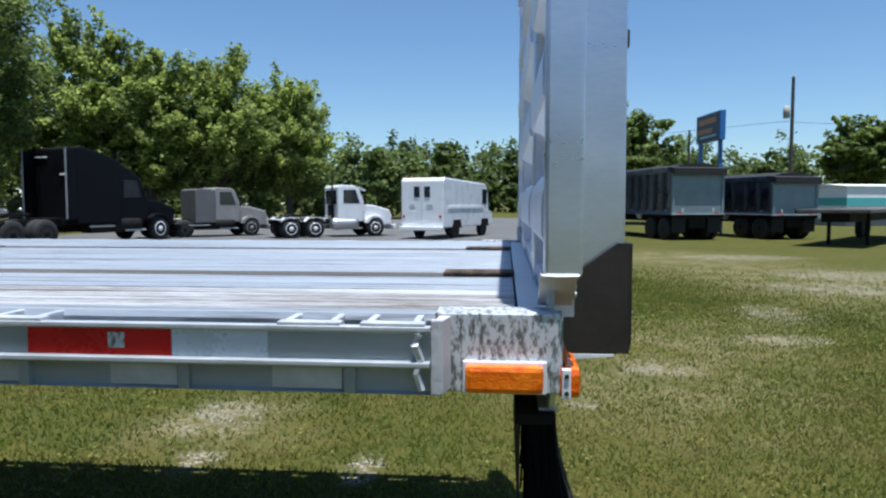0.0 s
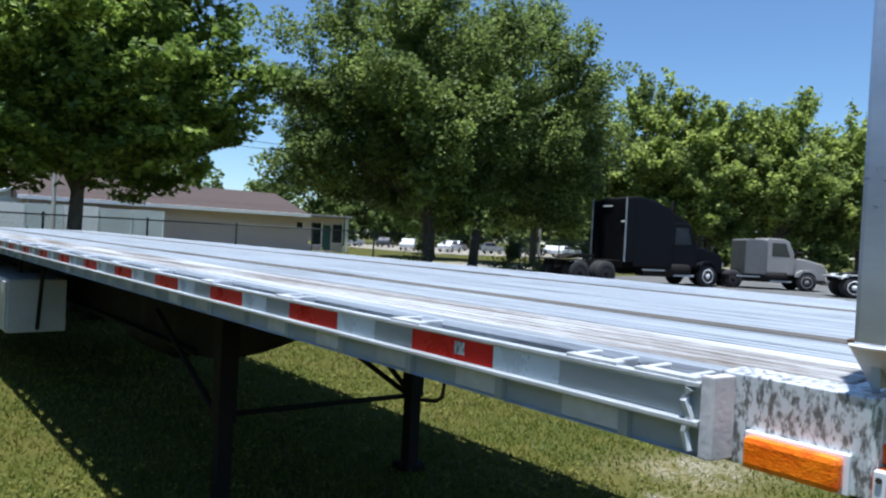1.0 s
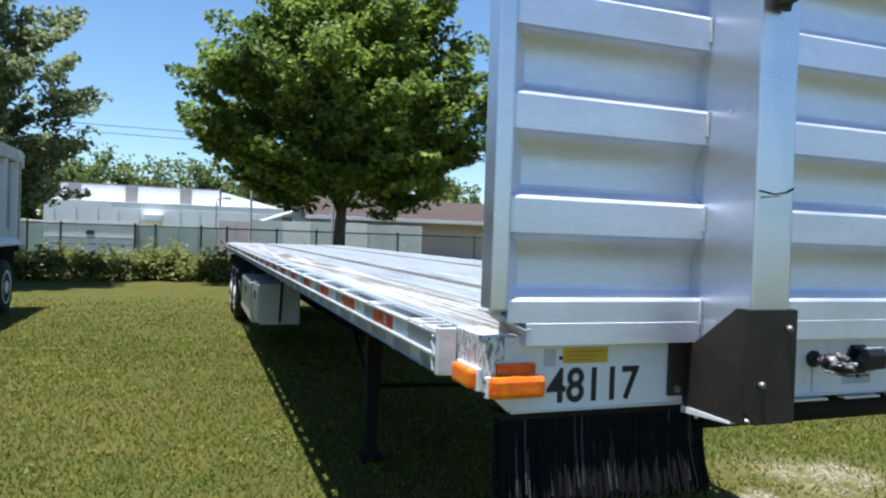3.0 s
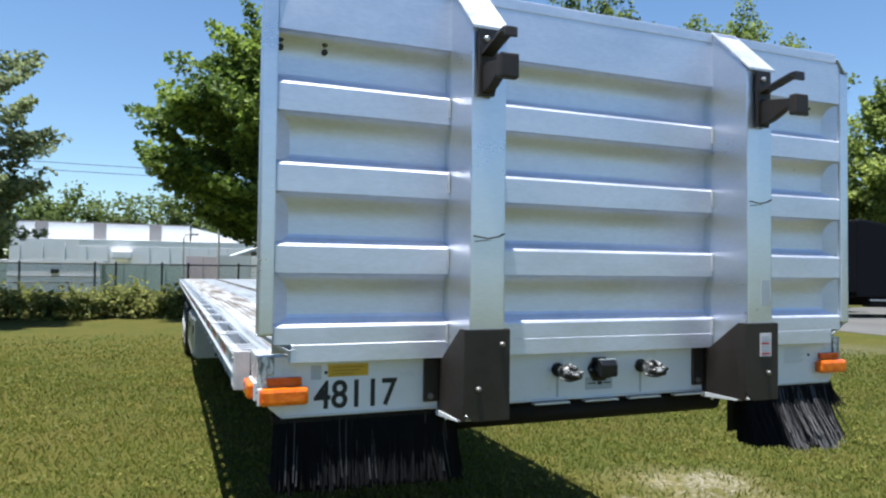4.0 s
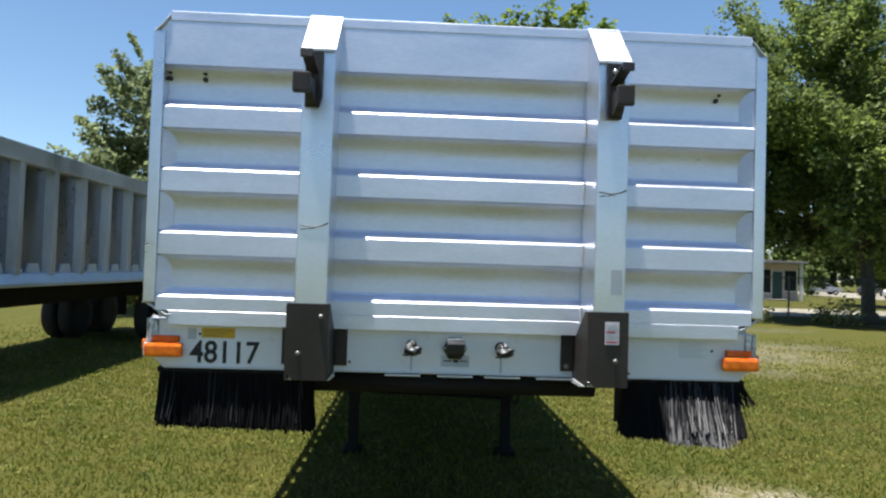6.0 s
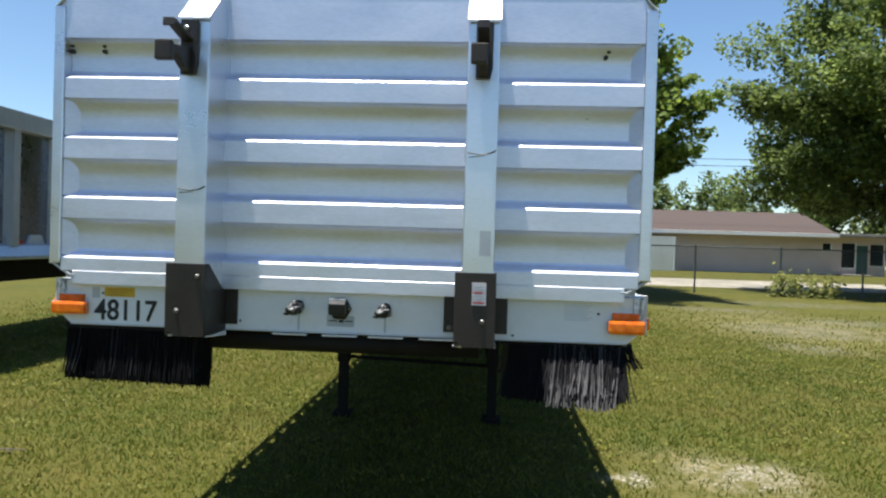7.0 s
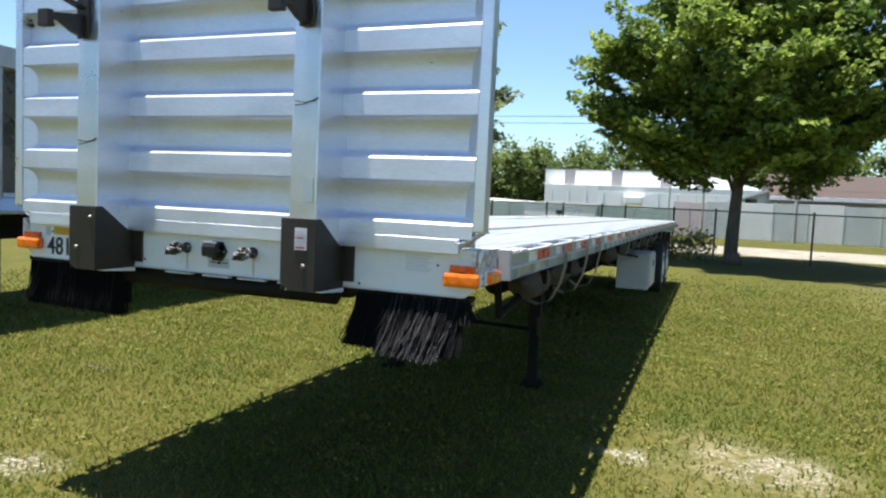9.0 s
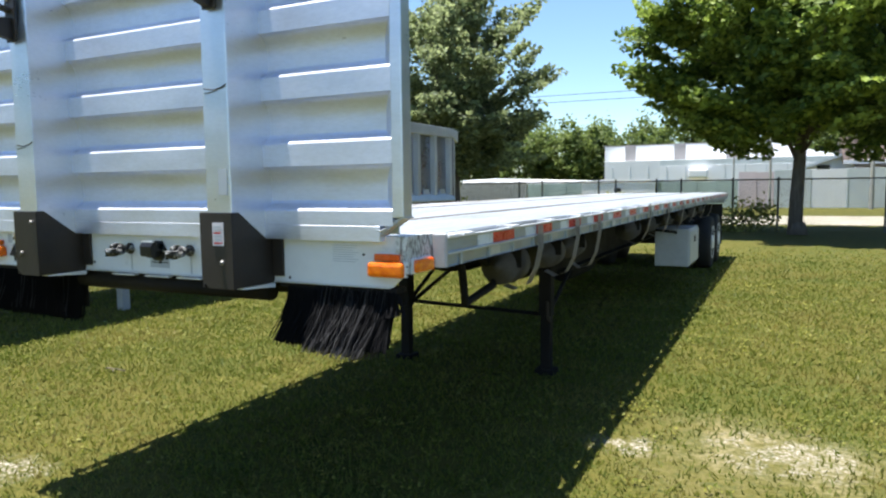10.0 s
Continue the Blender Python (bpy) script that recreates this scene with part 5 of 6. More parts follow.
def tractor(name, label, m, paint, sleeper, roof, rear, rim, rear_rim, cab_paint=None, group=""):
    """A lorry tractor: x = 0 at the front bumper, running back to -x."""
    th = thing(name, label, "truck", m, group)
    for s in (-1, 1):
        part("chassis_rail", box(-rear, -0.5, s * 0.42 - 0.04, s * 0.42 + 0.04, 0.72, 0.98, 0.01), CHASSIS, th)
    hood = part("hood", prism([(-0.05, 0.62), (0.02, 1.15), (-0.15, 1.48), (-1.05, 1.72), (-1.75, 1.80), (-1.75, 0.95), (-1.45, 0.95), (-1.3, 1.12), (-0.85, 1.12), (-0.62, 0.62)], "y", -0.85, 0.85, bevel=0.07), paint, th)
    part("grille", box(0.0, 0.04, -0.42, 0.42, 0.80, 1.38, 0.02), CHROME, hood)
    part("bumper", box(-0.02, 0.16, -1.12, 1.12, 0.38, 0.66, 0.05), paint, th)
    cab = part("cab", prism([(-1.70, 0.85), (-1.70, 1.80), (-2.05, 2.62), (-2.3, 2.78), (-3.15, 2.80), (-3.25, 2.7), (-3.25, 0.80)], "y", -1.02, 1.02, bevel=0.06), cab_paint or paint, th)
    part("windscreen", prism([(-1.74, 1.86), (-1.705, 1.86), (-2.03, 2.60), (-2.07, 2.60)], "y", -0.9, 0.9), DARK_GLASS, cab)
    for s in (-1, 1):
        part("side_window", prism([(-2.0, 1.82), (-2.25, 2.55), (-2.95, 2.55), (-2.95, 1.82)], "y", s * 1.012 - 0.015, s * 1.012 + 0.015), DARK_GLASS, cab)
        part("door_step", box(-3.0, -1.9, *sorted((s * 0.95, s * 1.12)), 0.45, 0.52, 0.01), TREAD, cab)
        part("mirror", box(-1.85, -1.75, *sorted((s * 1.15, s * 1.32)), 1.75, 2.3, 0.03), CHASSIS, cab)
        part("fender", prism([(-0.55, 0.62), (-0.65, 1.0), (-0.95, 1.17), (-1.35, 1.15), (-1.62, 0.98), (-1.68, 0.75), (-1.55, 0.75), (-1.3, 1.02), (-0.95, 1.04), (-0.72, 0.9), (-0.62, 0.62)], "y", *sorted((s * 0.82, s * 1.14)), bevel=0.02), paint, th)
        part("headlight", box(-0.06, 0.06, *sorted((s * 0.58, s * 0.84)), 0.95, 1.12, 0.02), CHROME, th)
        part("fuel_tank", lathe([(0.02, -3.6), (0.30, -3.58), (0.31, -3.4), (0.31, -2.3), (0.30, -2.12), (0.02, -2.1)], 18, "x", (0, s * 0.85, 0.72)), CHROME if sleeper == 0 else CHASSIS, th, smooth=True)
        axle_wheel(th, -1.1, s * 0.98, 0.50, 0.28, s, rim)
        for x in (-rear + 0.75, -rear + 2.05):
            axle_wheel(th, x, s * 0.96, 0.50, 0.30, s, rear_rim)
            axle_wheel(th, x, s * 0.64, 0.50, 0.28, s, rear_rim)
    if sleeper:
        x1 = -5.3 if sleeper == 1 else -4.4
        sl = part("sleeper", prism([(-3.24, 0.80), (-3.24, 3.28 if sleeper == 1 else 2.6), (-4.3 if sleeper == 1 else -3.5, roof - (0.14 if sleeper == 1 else 0.0)), (x1 + 0.2, roof), (x1, roof - 0.06), (x1, 0.80)], "y", -1.20, 1.20, bevel=0.07), paint if sleeper == 1 else SLEEPER_GREY, th)
        if sleeper == 1:
            part("roof_fairing", prism([(-2.0, 2.68), (-2.55, 2.98), (-3.3, 3.28), (-3.4, 2.6), (-2.3, 2.6)], "y", -1.0, 1.0, bevel=0.08), paint, th)
            for s in (-1, 1):
                part("side_extender", box(x1 - 0.45, x1, *sorted((s * 1.15, s * 1.19)), 1.0, roof - 0.15, 0.01), paint, sl)
                part("trim_strip", box(x1 - 0.46, x1 - 0.43, *sorted((s * 1.13, s * 1.21)), 1.0, roof - 0.1, 0.005), ALU_DULL, sl)
            part("rear_lamp_bar", box(x1 - 0.04, x1, 0.35, 1.0, roof - 0.42, roof - 0.36, 0.01), WHITE_PAINT, sl)
            part("work_lamp", box(x1 - 0.06, x1, -0.65, -0.35, roof - 1.1, roof - 1.02, 0.01), WHITE_PAINT, sl)
        for s in (-1, 1):
            part("skirt_lamp", box(-4.8, -3.6, *sorted((s * 1.2, s * 1.215)), 0.66, 0.72, 0.005), CHROME, sl)
    else:
        part("exhaust_pipe", lathe([(0.07, 0.9), (0.07, 2.4), (0.05, 2.45), (0.05, 3.25), (0.04, 3.3)], 12, "z", (-3.4, -0.55, 0)), CHASSIS, th, smooth=True)
        part("rear_window", box(-3.27, -3.24, -0.78, 0.78, 1.78, 2.52, 0.01), DARK_GLASS, cab)
        part("sun_visor", prism([(-1.80, 2.58), (-1.62, 2.50), (-1.60, 2.54), (-1.95, 2.72)], "y", -0.95, 0.95), paint, cab)
        part("hose_rack", box(-3.34, -3.26, -0.35, 0.30, 1.15, 1.75, 0.02), CHASSIS, cab)
        part("battery_box", box(-3.2, -2.4, 0.72, 1.12, 0.42, 0.80, 0.03), POLE_PALE, cab)
        for s in (-1, 1):
            for x in (-rear + 0.75, -rear + 2.05):
                part("half_fender", prism([(x - 0.55, 0.86), (x - 0.32, 1.06), (x + 0.32, 1.06), (x + 0.55, 0.86), (x + 0.55, 0.89), (x + 0.33, 1.09), (x - 0.33, 1.09), (x - 0.55, 0.89)], "y", *sorted((s * 0.62, s * 1.14))), paint, th)
    if sleeper:
        for s in (-1, 1):
            part("frame_box", box(-4.6, -3.0, *sorted((s * 0.5, s * 1.05)), 0.42, 0.80, 0.03), CHASSIS, th)
        part("exhaust_pipe", lathe([(0.07, 0.9), (0.07, 2.3), (0.05, 2.35), (0.05, roof - 0.15), (0.04, roof - 0.1)], 12, "z", (-3.30, -1.12, 0)), CHASSIS, th, smooth=True)
        part("frame_deck", box(-rear + 2.4, -5.4 if sleeper == 1 else -4.5, -0.5, 0.5, 0.98, 1.03, 0.01), CHASSIS, th)
    part("fifth_wheel", prism([(-rear + 0.5, 1.02), (-rear + 1.9, 1.12), (-rear + 1.9, 1.22), (-rear + 1.0, 1.24), (-rear + 0.4, 1.06)], "y", -0.45, 0.45, bevel=0.02), CHASSIS, th)
    part("rear_fender", box(-rear - 0.02, -rear + 0.5, -1.1, 1.1, 0.95, 1.0, 0.01), paint if sleeper != 1 else CHASSIS, th)
    return th


tractor("sleeper_truck", "black long-nose truck tractor with a tall sleeper cab", place(29.37, 16.65, 0.954, -0.298) @ Matrix.Scale(1.05, 4), TRUCK_BLACK, 1, 3.76, 8.6, RIM, CHASSIS)
tractor("day_cab_truck", "white day-cab truck tractor parked on the lot", place(33.4, 6.4, 0.58, -0.815) @ Matrix.Scale(0.92, 4), TRUCK_WHITE, 0, 2.8, 6.6, RIM, RIM)
tractor("old_truck", "old faded grey truck tractor with a small sleeper", place(33.4, 13.1, 0.70, -0.714) @ Matrix.Scale(0.88, 4), TRUCK_GREY, 2, 2.72, 7.0, PILLAR_GREY, CHASSIS)


def step_van():
    th = thing("step_van", "white box-shaped step van seen from behind", "van", place(29.25, 3.95, 5.6, -2.13))
    body = part("body", prism([(0, 0.55), (0, 2.72), (0.12, 2.86), (4.9, 2.70), (5.25, 2.45), (5.45, 1.35), (5.95, 1.15), (6.0, 0.55)], "y", -1.1, 1.1, bevel=0.06), TRUCK_WHITE, th)
    for y in (0.12, -0.42):
        part("rear_window", box(-0.02, 0.02, y, y + 0.30, 1.95, 2.45, 0.02), DARK_GLASS, body)
    part("rear_bumper", box(-0.2, 0.0, -1.1, 1.1, 0.42, 0.60, 0.03), TRUCK_WHITE, th)
    part("door_seam", box(-0.012, 0.0, -0.012, 0.012, 0.65, 2.6), STAMP, body)
    for y in (-0.55, 0.35):
        part("door_plate", box(-0.015, 0.0, y, y + 0.3, 1.5, 1.62), STAMP, body)
    for s in (-1, 1):
        part("tail_lamp", box(-0.02, 0.0, s * 0.95 - 0.05, s * 0.95 + 0.05, 1.0, 1.12), RED_TAPE, body)
        part("body_rail", box(0.5, 4.7, *sorted((s * 1.1, s * 1.125)), 1.42, 1.56, 0.01), WALL_WHITE, body)
        part("cab_door", box(4.55, 5.15, *sorted((s * 1.09, s * 1.115)), 1.65, 2.4, 0.02), DARK_GLASS, body)
        for x in (1.5, 4.9):
            axle_wheel(th, x, s * 0.92, 0.42, 0.26, s, CHASSIS)
            part("wheel_arch", prism([(x - 0.55, 0.5), (x - 0.4, 0.9), (x + 0.4, 0.9), (x + 0.55, 0.5)], "y", *sorted((s * 1.085, s * 1.106))), CHASSIS, body)
    part("windscreen", prism([(5.28, 1.42), (5.46, 1.42), (5.28, 2.42), (5.22, 2.42)], "y", -0.95, 0.95), DARK_GLASS, body)


step_van()


def dump_trailer(label, m, length, top, floor, group="", gate=None, rib=None, rim=None, peak=0.11):
    """A ribbed aluminium tipping trailer; local x along it, x = 0 at its rear, running to +x."""
    th = thing("dump_trailer", label, "trailer", m, group)
    w = 1.27
    gate, rib, rim = gate or DUMP_PANEL, rib or TREAD, rim or RIM
    row = gate is not DUMP_PANEL
    body = part("body", box(0, length, -w + 0.13, w - 0.13, floor, top - 0.12, 0.02), DUMP_PANEL, th)
    part("tailgate", box(-0.08, 0.0, -w, w, floor - 0.05, top - 0.08, 0.02), gate, body)
    part("tarp_housing", prism([(-0.3, top - 0.35), (-0.3, top - 0.05), (0.0, top), (0.35, top), (0.35, top - 0.12)], "y", -w - 0.02, w + 0.02, bevel=0.02), RUBBER if row else TREAD, body)
    part("tarp", prism([(-w + 0.02, top - 0.03), (-w * 0.5, top + peak * 0.65), (0, top + peak), (w * 0.5, top + peak * 0.65), (w - 0.02, top - 0.03)], "x", 0.02, length - 0.02), RUBBER, body, "black rolled tarpaulin cover")
    for z in () if row else (0.33, 0.66):
        part("gate_rib", box(-0.11, -0.07, -w + 0.1, w - 0.1, floor + (top - floor) * z - 0.03, floor + (top - floor) * z + 0.03, 0.01), TREAD, body)
    for y in (-w + 0.06, w - 0.06):
        part("corner_post", box(-0.13, -0.02, y - 0.06, y + 0.06, floor - 0.05, top - 0.06, 0.01), gate if row else TREAD, body)
    part("gate_latch", box(-0.14, -0.08, -0.16, 0.16, top - 0.30, top - 0.14, 0.01), CHASSIS, body)
    for s in (-1, 1):
        part("top_rail", box(-0.05, length, *sorted((s * (w - 0.14), s * (w + 0.01))), top - 0.24, top, 0.015), DUMP_PANEL if row else TREAD, body)
        part("bottom_rail", prism([(s * (w - 0.14), floor + 0.125), (s * (w - 0.04), floor + 0.105), (s * (w + 0.05), floor - 0.03), (s * (w + 0.05), floor - 0.07), (s * (w - 0.14), floor - 0.07)], "x", -0.05, length, bevel=0.01), rib, body)
        k = int(length / 0.86)
        for i in range(k + 1):
            x = i * (length - 0.16) / k
            part("side_rib", prism([(x, s * (w - 0.135)), (x + 0.02, s * (w - 0.01)), (x + 0.14, s * (w - 0.01)), (x + 0.16, s * (w - 0.135))], "z", floor + 0.095, top - 0.235), rib, body)
            if i < k:
                part("gusset", prism([(x + 0.24, floor + 0.11), (x + 0.60, floor + 0.11), (x + 0.53, floor + 0.24), (x + 0.31, floor + 0.24)], "y", *sorted((s * (w - 0.128), s * (w - 0.10)))), rib if row else ALU_EDGE, body)
                part("red_marker" if i % 2 else "white_marker", box(x + 0.66, x + 0.80, *sorted((s * (w - 0.129), s * (w - 0.115))), floor + 0.12, floor + 0.165), RED_TAPE if i % 2 else WHITE_TAPE, body)
        for x in (0.75, 2.05):
            axle_wheel(th, x, s * (w - 0.16), 0.51, 0.28, s, rim)
            axle_wheel(th, x, s * (w - 0.50), 0.51, 0.28, s, rim)
        part("frame_rail", box(0.1, length - 0.5, s * 0.45 - 0.06, s * 0.45 + 0.06, floor - 0.42, floor - 0.06, 0.01), CHASSIS, th)
        part("support_leg", box(length - 3.4, length - 3.28, s * 0.9 - 0.06, s * 0.9 + 0.06, 0.0, floor - 0.08, 0.008), POLE_PALE, th)
        part("mud_flap", box(-0.02, 0.0, *sorted((s * 0.55, s * 1.2)), 0.35, floor - 0.1), RUBBER, th)
        part("tail_lamp", box(-0.10, -0.06, s * 0.9 - 0.09, s * 0.9 + 0.09, floor - 0.02, floor + 0.05), RED_TAPE, body)
        part("fender_bracket", prism([(2.9, floor - 0.06), (3.6, floor - 0.06), (3.3, floor - 0.30), (3.0, floor - 0.30)], "y", *sorted((s * (w - 0.10), s * (w - 0.04)))), TREAD, th)
    if row:
        for y in (-0.75, 0.75):
            part("gate_hinge", box(-0.13, -0.08, y - 0.05, y + 0.05, floor + 0.05, floor + 0.22, 0.01), ALU_EDGE, body)
        part("underframe", box(-0.05, 2.9, -0.42, 0.42, 0.55, floor - 0.08, 0.02), CHASSIS, th)
        part("gate_sill", box(-0.16, -0.09, -w - 0.04, w + 0.04, floor - 0.06, floor - 0.01, 0.01), ALU_DULL, body)
    part("rear_bar", box(-0.12, -0.04, -w, w, floor - 0.20, floor - 0.06, 0.015), CHASSIS, th)


# beside the flatbed, facing the same way
dump_trailer("ribbed aluminium dump trailer parked on the grass", Matrix.Translation((-6.57, 14.15, 0)) @ Matrix.Rotation(radians(-90), 4, "Z"), 13.2, 3.16, 1.36, peak=0.02)
# row across the lawn
for x, y, dx, dy, top, floor in ((29.64, -8.5, 0.97, 0.268, 3.30, 1.22), (30.65, -13.1, 0.935, 0.365, 2.92, 1.17), (35.2, -4.95, 0.95, 0.30, 3.22, 1.20)):
    dump_trailer("grey dump trailer with black tarpaulin in a row across the lawn", place(x, y, dx, dy), 9.5, top, floor, "parked dump trailers", DUMP_GATE, DUMP_RIB, CHASSIS, 0.20)


def far_flatbed():
    th = thing("flatbed_trailer", "empty dark flatbed trailer across the lawn", "trailer", place(29.46, -15.71, 0.80, -0.60))
    part("deck", box(-6, 6.5, -1.25, 1.25, 1.30, 1.44, 0.02), WOOD, th)
    part("side_rail", box(-6, 6.5, 1.25, 1.30, 1.26, 1.45, 0.01), CHASSIS, th)
    part("beam", box(-5.5, 6, -0.5, 0.5, 0.95, 1.3, 0.02), CHASSIS, th)
    for s in (-1, 1):
        part("leg", box(-3.4, -3.26, s * 0.7 - 0.06, s * 0.7 + 0.06, 0, 1.3), CHASSIS, th)
        for x in (4.0, 5.3):
            axle_wheel(th, x, s * 1.0, 0.5, 0.28, s, CHASSIS)
    mh = thing("mobile_home", "white mobile home with a teal stripe far across the lawn", "building", place(54.9, -30.6, 0.35, -0.94))
    part("body", box(-7, 7, -2, 2, 0.5, 2.95, 0.05), WALL_WHITE, mh)
    part("stripe", box(-7.02, 7.02, -2.02, 2.02, 1.5, 2.1), TEAL, mh)
    part("roof", prism([(-2.1, 2.95), (0, 3.15), (2.1, 2.95)], "x", -7.1, 7.1), WALL_WHITE, mh)
    part("skirt", box(-6.9, 6.9, -1.9, 1.9, 0.0, 0.5), PILLAR_GREY, mh)


far_flatbed()


def car(label, m, paint):
    th = thing("car", label, "car", m, "cars in the far lot")
    part("body", prism([(-2.2, 0.35), (-2.25, 0.8), (-1.9, 0.95), (-1.2, 1.0), (1.1, 0.98), (2.0, 0.85), (2.2, 0.6), (2.15, 0.35)], "y", -0.88, 0.88, bevel=0.06), paint, th)
    part("roof", prism([(-1.55, 0.98), (-1.1, 1.42), (0.35, 1.45), (1.05, 0.98)], "y", -0.76, 0.76, bevel=0.05), paint, th)
    part("glass", prism([(-1.45, 1.0), (-1.06, 1.36), (0.32, 1.39), (0.95, 1.0)], "y", -0.775, 0.775), DARK_GLASS, th)
    for s in (-1, 1):
        for x in (-1.35, 1.35):
            axle_wheel(th, x, s * 0.8, 0.32, 0.2, s, RIM)


rc = random.Random(8)
for k in range(20):
    col = (0, 0, 1, 2, 0, 1, 3, 0)[k % 8]
    car(("white", "silver", "dark", "red")[col] + " car in the far parking lot", place(50 + (k % 10) * 5.6 + rc.uniform(-0.8, 0.8), 66 + 14 * (k // 10) - (k % 10) * 1.2, 1, rc.uniform(-0.3, 0.9)), CAR_COLOURS[col])

# ---- poles, sign, wires ----
pole = thing("utility_pole", "dark wooden utility pole with a transformer", "pole", Matrix.Translation((53.23, -21.75, 0)))
part("shaft", tube([(0, 0, -0.1), (0, 0, 11.3)], 0.16, 0.12, 10), POLE_WOOD, pole)
part("transformer", lathe([(0.02, -0.45), (0.24, -0.43), (0.25, 0.4), (0.1, 0.5)], 14, "z", (-0.3, 0.55, 8.6)), POLE_PALE, pole, smooth=True)
part("insulator", lathe([(0.05, 11.25), (0.07, 11.35), (0.03, 11.5)], 8, "z"), POLE_PALE, pole)
for k, (x, y, h, r) in enumerate(((7.1, 47.0, 5.4, 0.14), (1.5, 46.6, 5.3, 0.09), (40.0, 36.9, 4.8, 0.12), (98.8, -25.7, 12.0, 0.2))):
    p = thing("utility_pole", "pale bare pole beside the road", "pole", Matrix.Translation((x, y, 0)), "bare poles")
    part("shaft", tube([(0, 0, -0.1), (0, 0, h)], r, r * 0.7, 8), POLE_PALE if k < 3 else POLE_WOOD, p)
    if k == 3:
        part("cross_arm", box(-1.1, 1.1, -0.05, 0.05, h - 0.9, h - 0.78), POLE_WOOD, p)
lp = thing("lamp_post", "thin grey lamp post beside the road", "lamp", Matrix.Translation((-0.7, 47.4, 0)))
part("shaft", tube([(0, 0, 0), (0, 0, 3.6), (0.1, 0, 3.85), (0.5, 0, 3.9)], 0.06, 0.05, 8), POLE_PALE, lp)
part("head", box(0.45, 0.95, -0.1, 0.1, 3.82, 3.96, 0.03), POLE_PALE, lp)
for k, (z0, z1) in enumerate(((9.3, 8.9), (8.75, 8.4))):
    wire = thing("power_cable", "thin black overhead power cable", "cable", group="overhead cables")
    part("wire", tube([(-60 + 13 * i, 52 + 0.02 * i, z0 + (z1 - z0) * i / 10 - 0.35 * math.sin(math.pi * i / 10)) for i in range(11)], 0.022, None, 5), CHASSIS, wire)
wire = thing("power_cable", "thin black overhead power cable", "cable", group="overhead cables")
part("wire", tube([(53.23, -21.75, 8.0), (70, -14, 8.6), (99, -2, 9.8)], 0.014, None, 5), CHASSIS, wire)
wire = thing("power_cable", "thin black overhead power cable", "cable", group="overhead cables")
part("wire", tube([(53.23, -21.75, 7.9), (58, -36, 7.8), (70, -56, 8.0)], 0.014, None, 5), CHASSIS, wire)

sign = thing("billboard", "blue-framed roadside sign on two posts", "sign", place(60.0, -17.6, -0.995, -0.095))
part("board", box(-2.65, 2.65, -0.25, 0.25, 7.0, 9.45, 0.05), SIGN_BLUE, sign)
face = part("face", box(-2.5, 2.5, -0.29, -0.25, 7.12, 9.33, 0.01), SIGN_DARK, sign)
part("face_band", box(-1.9, 1.9, -0.31, -0.29, 8.55, 9.0), SIGN_ORANGE, face)
part("face_band", box(-2.2, 1.2, -0.31, -0.29, 7.75, 8.15), SIGN_ORANGE, face)
part("face_bar", box(-1.6, 2.0, -0.31, -0.29, 7.35, 7.55), STAMP, face)
for x in (-2.2, 2.2):
    part("sign_post", box(x - 0.15, x + 0.15, -0.15, 0.15, 0, 7.0, 0.01), SIGN_BLUE, sign)

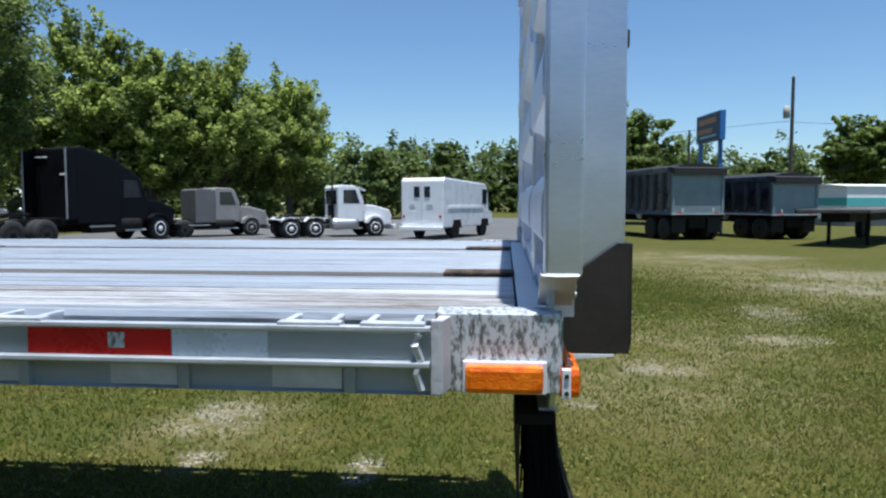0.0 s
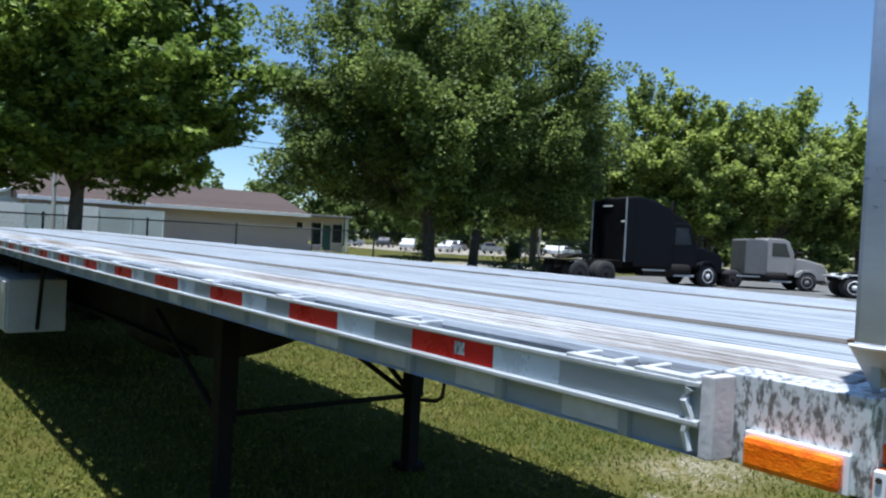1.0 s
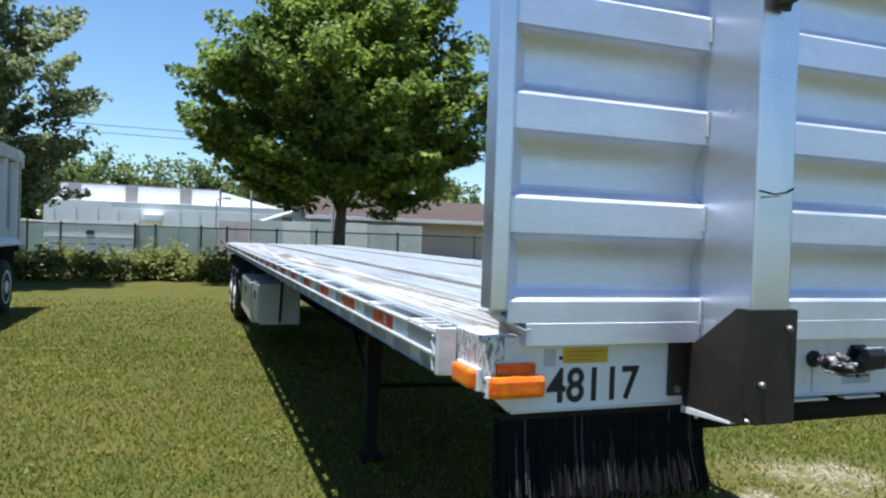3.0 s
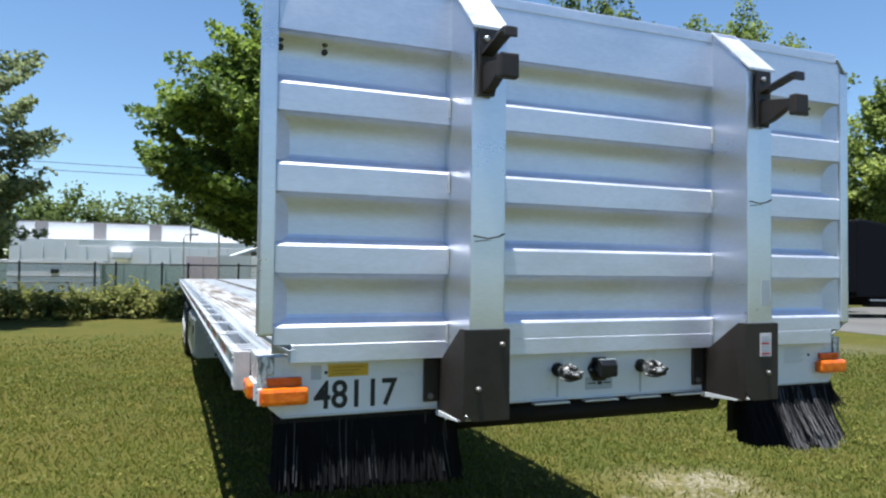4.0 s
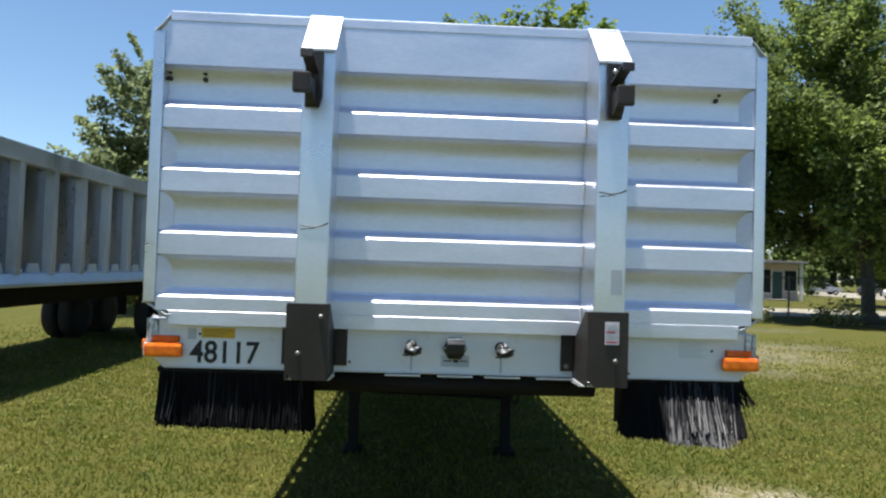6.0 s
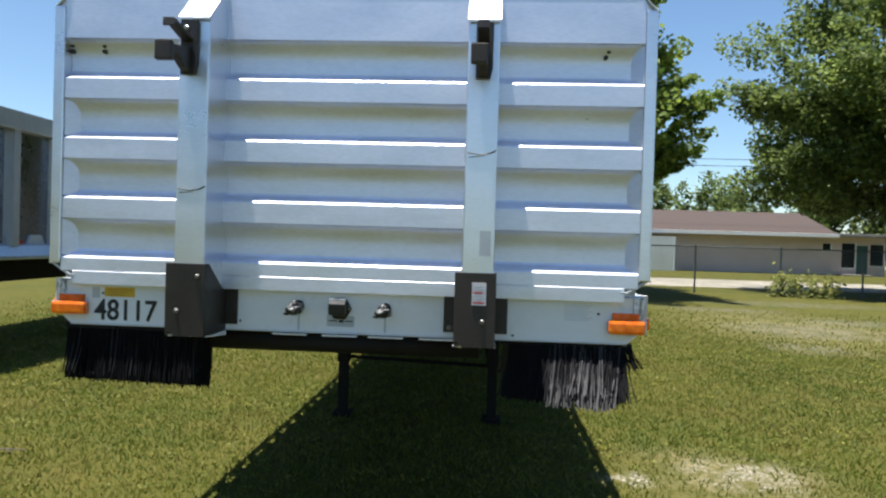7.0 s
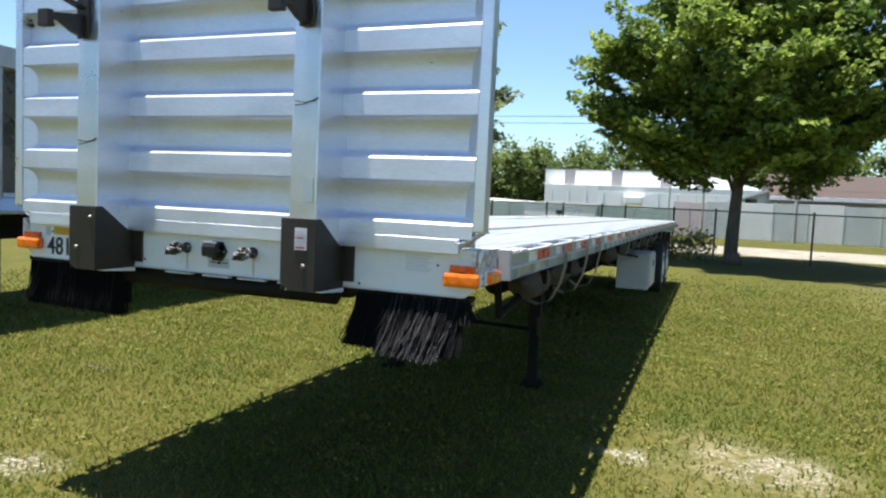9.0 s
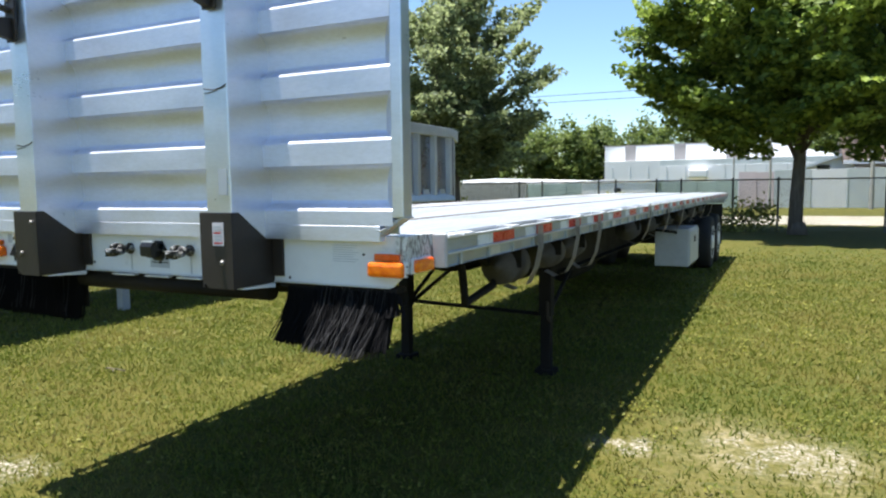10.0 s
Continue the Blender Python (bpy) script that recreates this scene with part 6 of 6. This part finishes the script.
# ---- short mown grass: blades and tufts on the near lawn ----
def lawn():
    rng = np.random.default_rng(77)
    n = 760000
    x = rng.uniform(-10.5, 13.0, n)
    y = rng.uniform(0, 1, n)
    soft = rng.normal(size=n)
    y = np.where(rng.uniform(0, 1, n) < 0.16, -7.5 + 4.6 * y ** 0.7 + 0.9 * soft, -2.9 + 20.5 * y ** 1.4 + 0.55 * soft)
    far = rng.uniform(0, 1, n) < 0.22
    x = np.where(far, rng.uniform(1.0, 17.0, n), x)
    y = np.where(far, rng.uniform(-10.0, -2.0, n) + 1.1 * soft, y)
    d = np.hypot(x - 0.4, y + 1.5)
    keep = rng.uniform(0, 1, n) < np.clip(5.5 / d, 0, 1) ** 0.75 * np.clip((17 - x) / 9, 0, 1) * np.clip((y + np.where(far, 10, 7.5)) / 4, 0, 1) * np.clip((x + 10.5) / 4.5, 0, 1) * np.clip((17.6 - y) / 9, 0, 1)
    for cx, cy, rx, ry in SAND_SPOTS:
        q = np.hypot((x - cx) / rx, (y - cy) / ry)
        keep &= rng.uniform(0, 1, n) < np.clip((q - 0.10) / 0.75, 0.22, 1)
    for cx, cy, rx, ry in DRY_LAWN:
        q = np.hypot((x - cx) / rx, (y - cy) / ry)
        keep &= rng.uniform(0, 1, n) < np.clip(q, 0.30, 1)
    x, y, d = x[keep], y[keep], d[keep]
    tuft = np.sin(x * 9.1 + 3 * np.sin(y * 5.3)) * np.sin(y * 8.3 + 2 * np.sin(x * 6.1))
    k = len(x)
    h = (0.022 + 0.018 * rng.uniform(0, 1, k) + 0.010 * np.clip(tuft, 0, 1)) * (1 + 0.02 * d)
    w = (0.0035 + 0.003 * rng.uniform(0, 1, k)) * (1 + 0.10 * d)
    a = rng.uniform(0, 2 * np.pi, k)
    b = rng.uniform(0, 2 * np.pi, k)
    lean = rng.uniform(0.2, 1.1, k) * h
    z = np.zeros(k)
    p = np.stack([np.stack([x - np.cos(a) * w, y - np.sin(a) * w, z], 1), np.stack([x + np.cos(a) * w, y + np.sin(a) * w, z], 1),
                  np.stack([x + np.cos(b) * lean, y + np.sin(b) * lean, h], 1)], 1).reshape(-1, 3)
    i = np.arange(k) * 3
    ob = array_mesh("grass", p.tolist(), np.stack([i, i + 1, i + 2], 1).tolist(), GRASS_BLADE, kind="stuff")
    tagged(ob, "short mown yellow-green grass blades", "grass")

    m = 5200
    cx, cy = rng.uniform(-7.0, 9.0, m), -4.5 + 15.0 * rng.uniform(0, 1, m) ** 1.3
    thick = np.sin(cx * 1.3 + 2 * np.sin(cy * 0.9)) * np.sin(cy * 1.1 + np.sin(cx * 0.7)) + 0.35
    ok = rng.uniform(-0.4, 1.0, m) < thick
    for sx, sy, rx, ry in SAND_SPOTS:
        ok &= np.hypot((cx - sx) / rx, (cy - sy) / ry) > 0.8
    cx, cy = cx[ok], cy[ok]
    c = np.repeat(np.stack([cx, cy, np.full(len(cx), 0.032)], 1), 9, 0)
    c += rng.normal(size=c.shape) * np.array([0.045, 0.045, 0.007])
    c[:, 2] = np.clip(c[:, 2], 0.014, 0.06)
    tagged(leaf_cloud("weeds", c, 0.014 * rng.uniform(0.6, 1.6, len(c)) * (1 + 0.05 * np.hypot(c[:, 0], c[:, 1])), WEED_LEAF, rng, kind="stuff", flat=1.6), "small yellow-green weeds among the mown grass", "grass")


lawn()
tw = thing("twig", "dry brown twig lying on the grass", "twig", Matrix.Translation((-2.90, 1.94, 0.0)))
part("stick", tube([(-0.12, 0.03, 0.022), (0.0, 0.0, 0.035), (0.14, 0.02, 0.028)], 0.007, 0.004, 6), BARK, tw)
part("side_shoot", tube([(0.0, 0.0, 0.034), (0.07, -0.05, 0.03)], 0.004, 0.002, 5), BARK, tw)
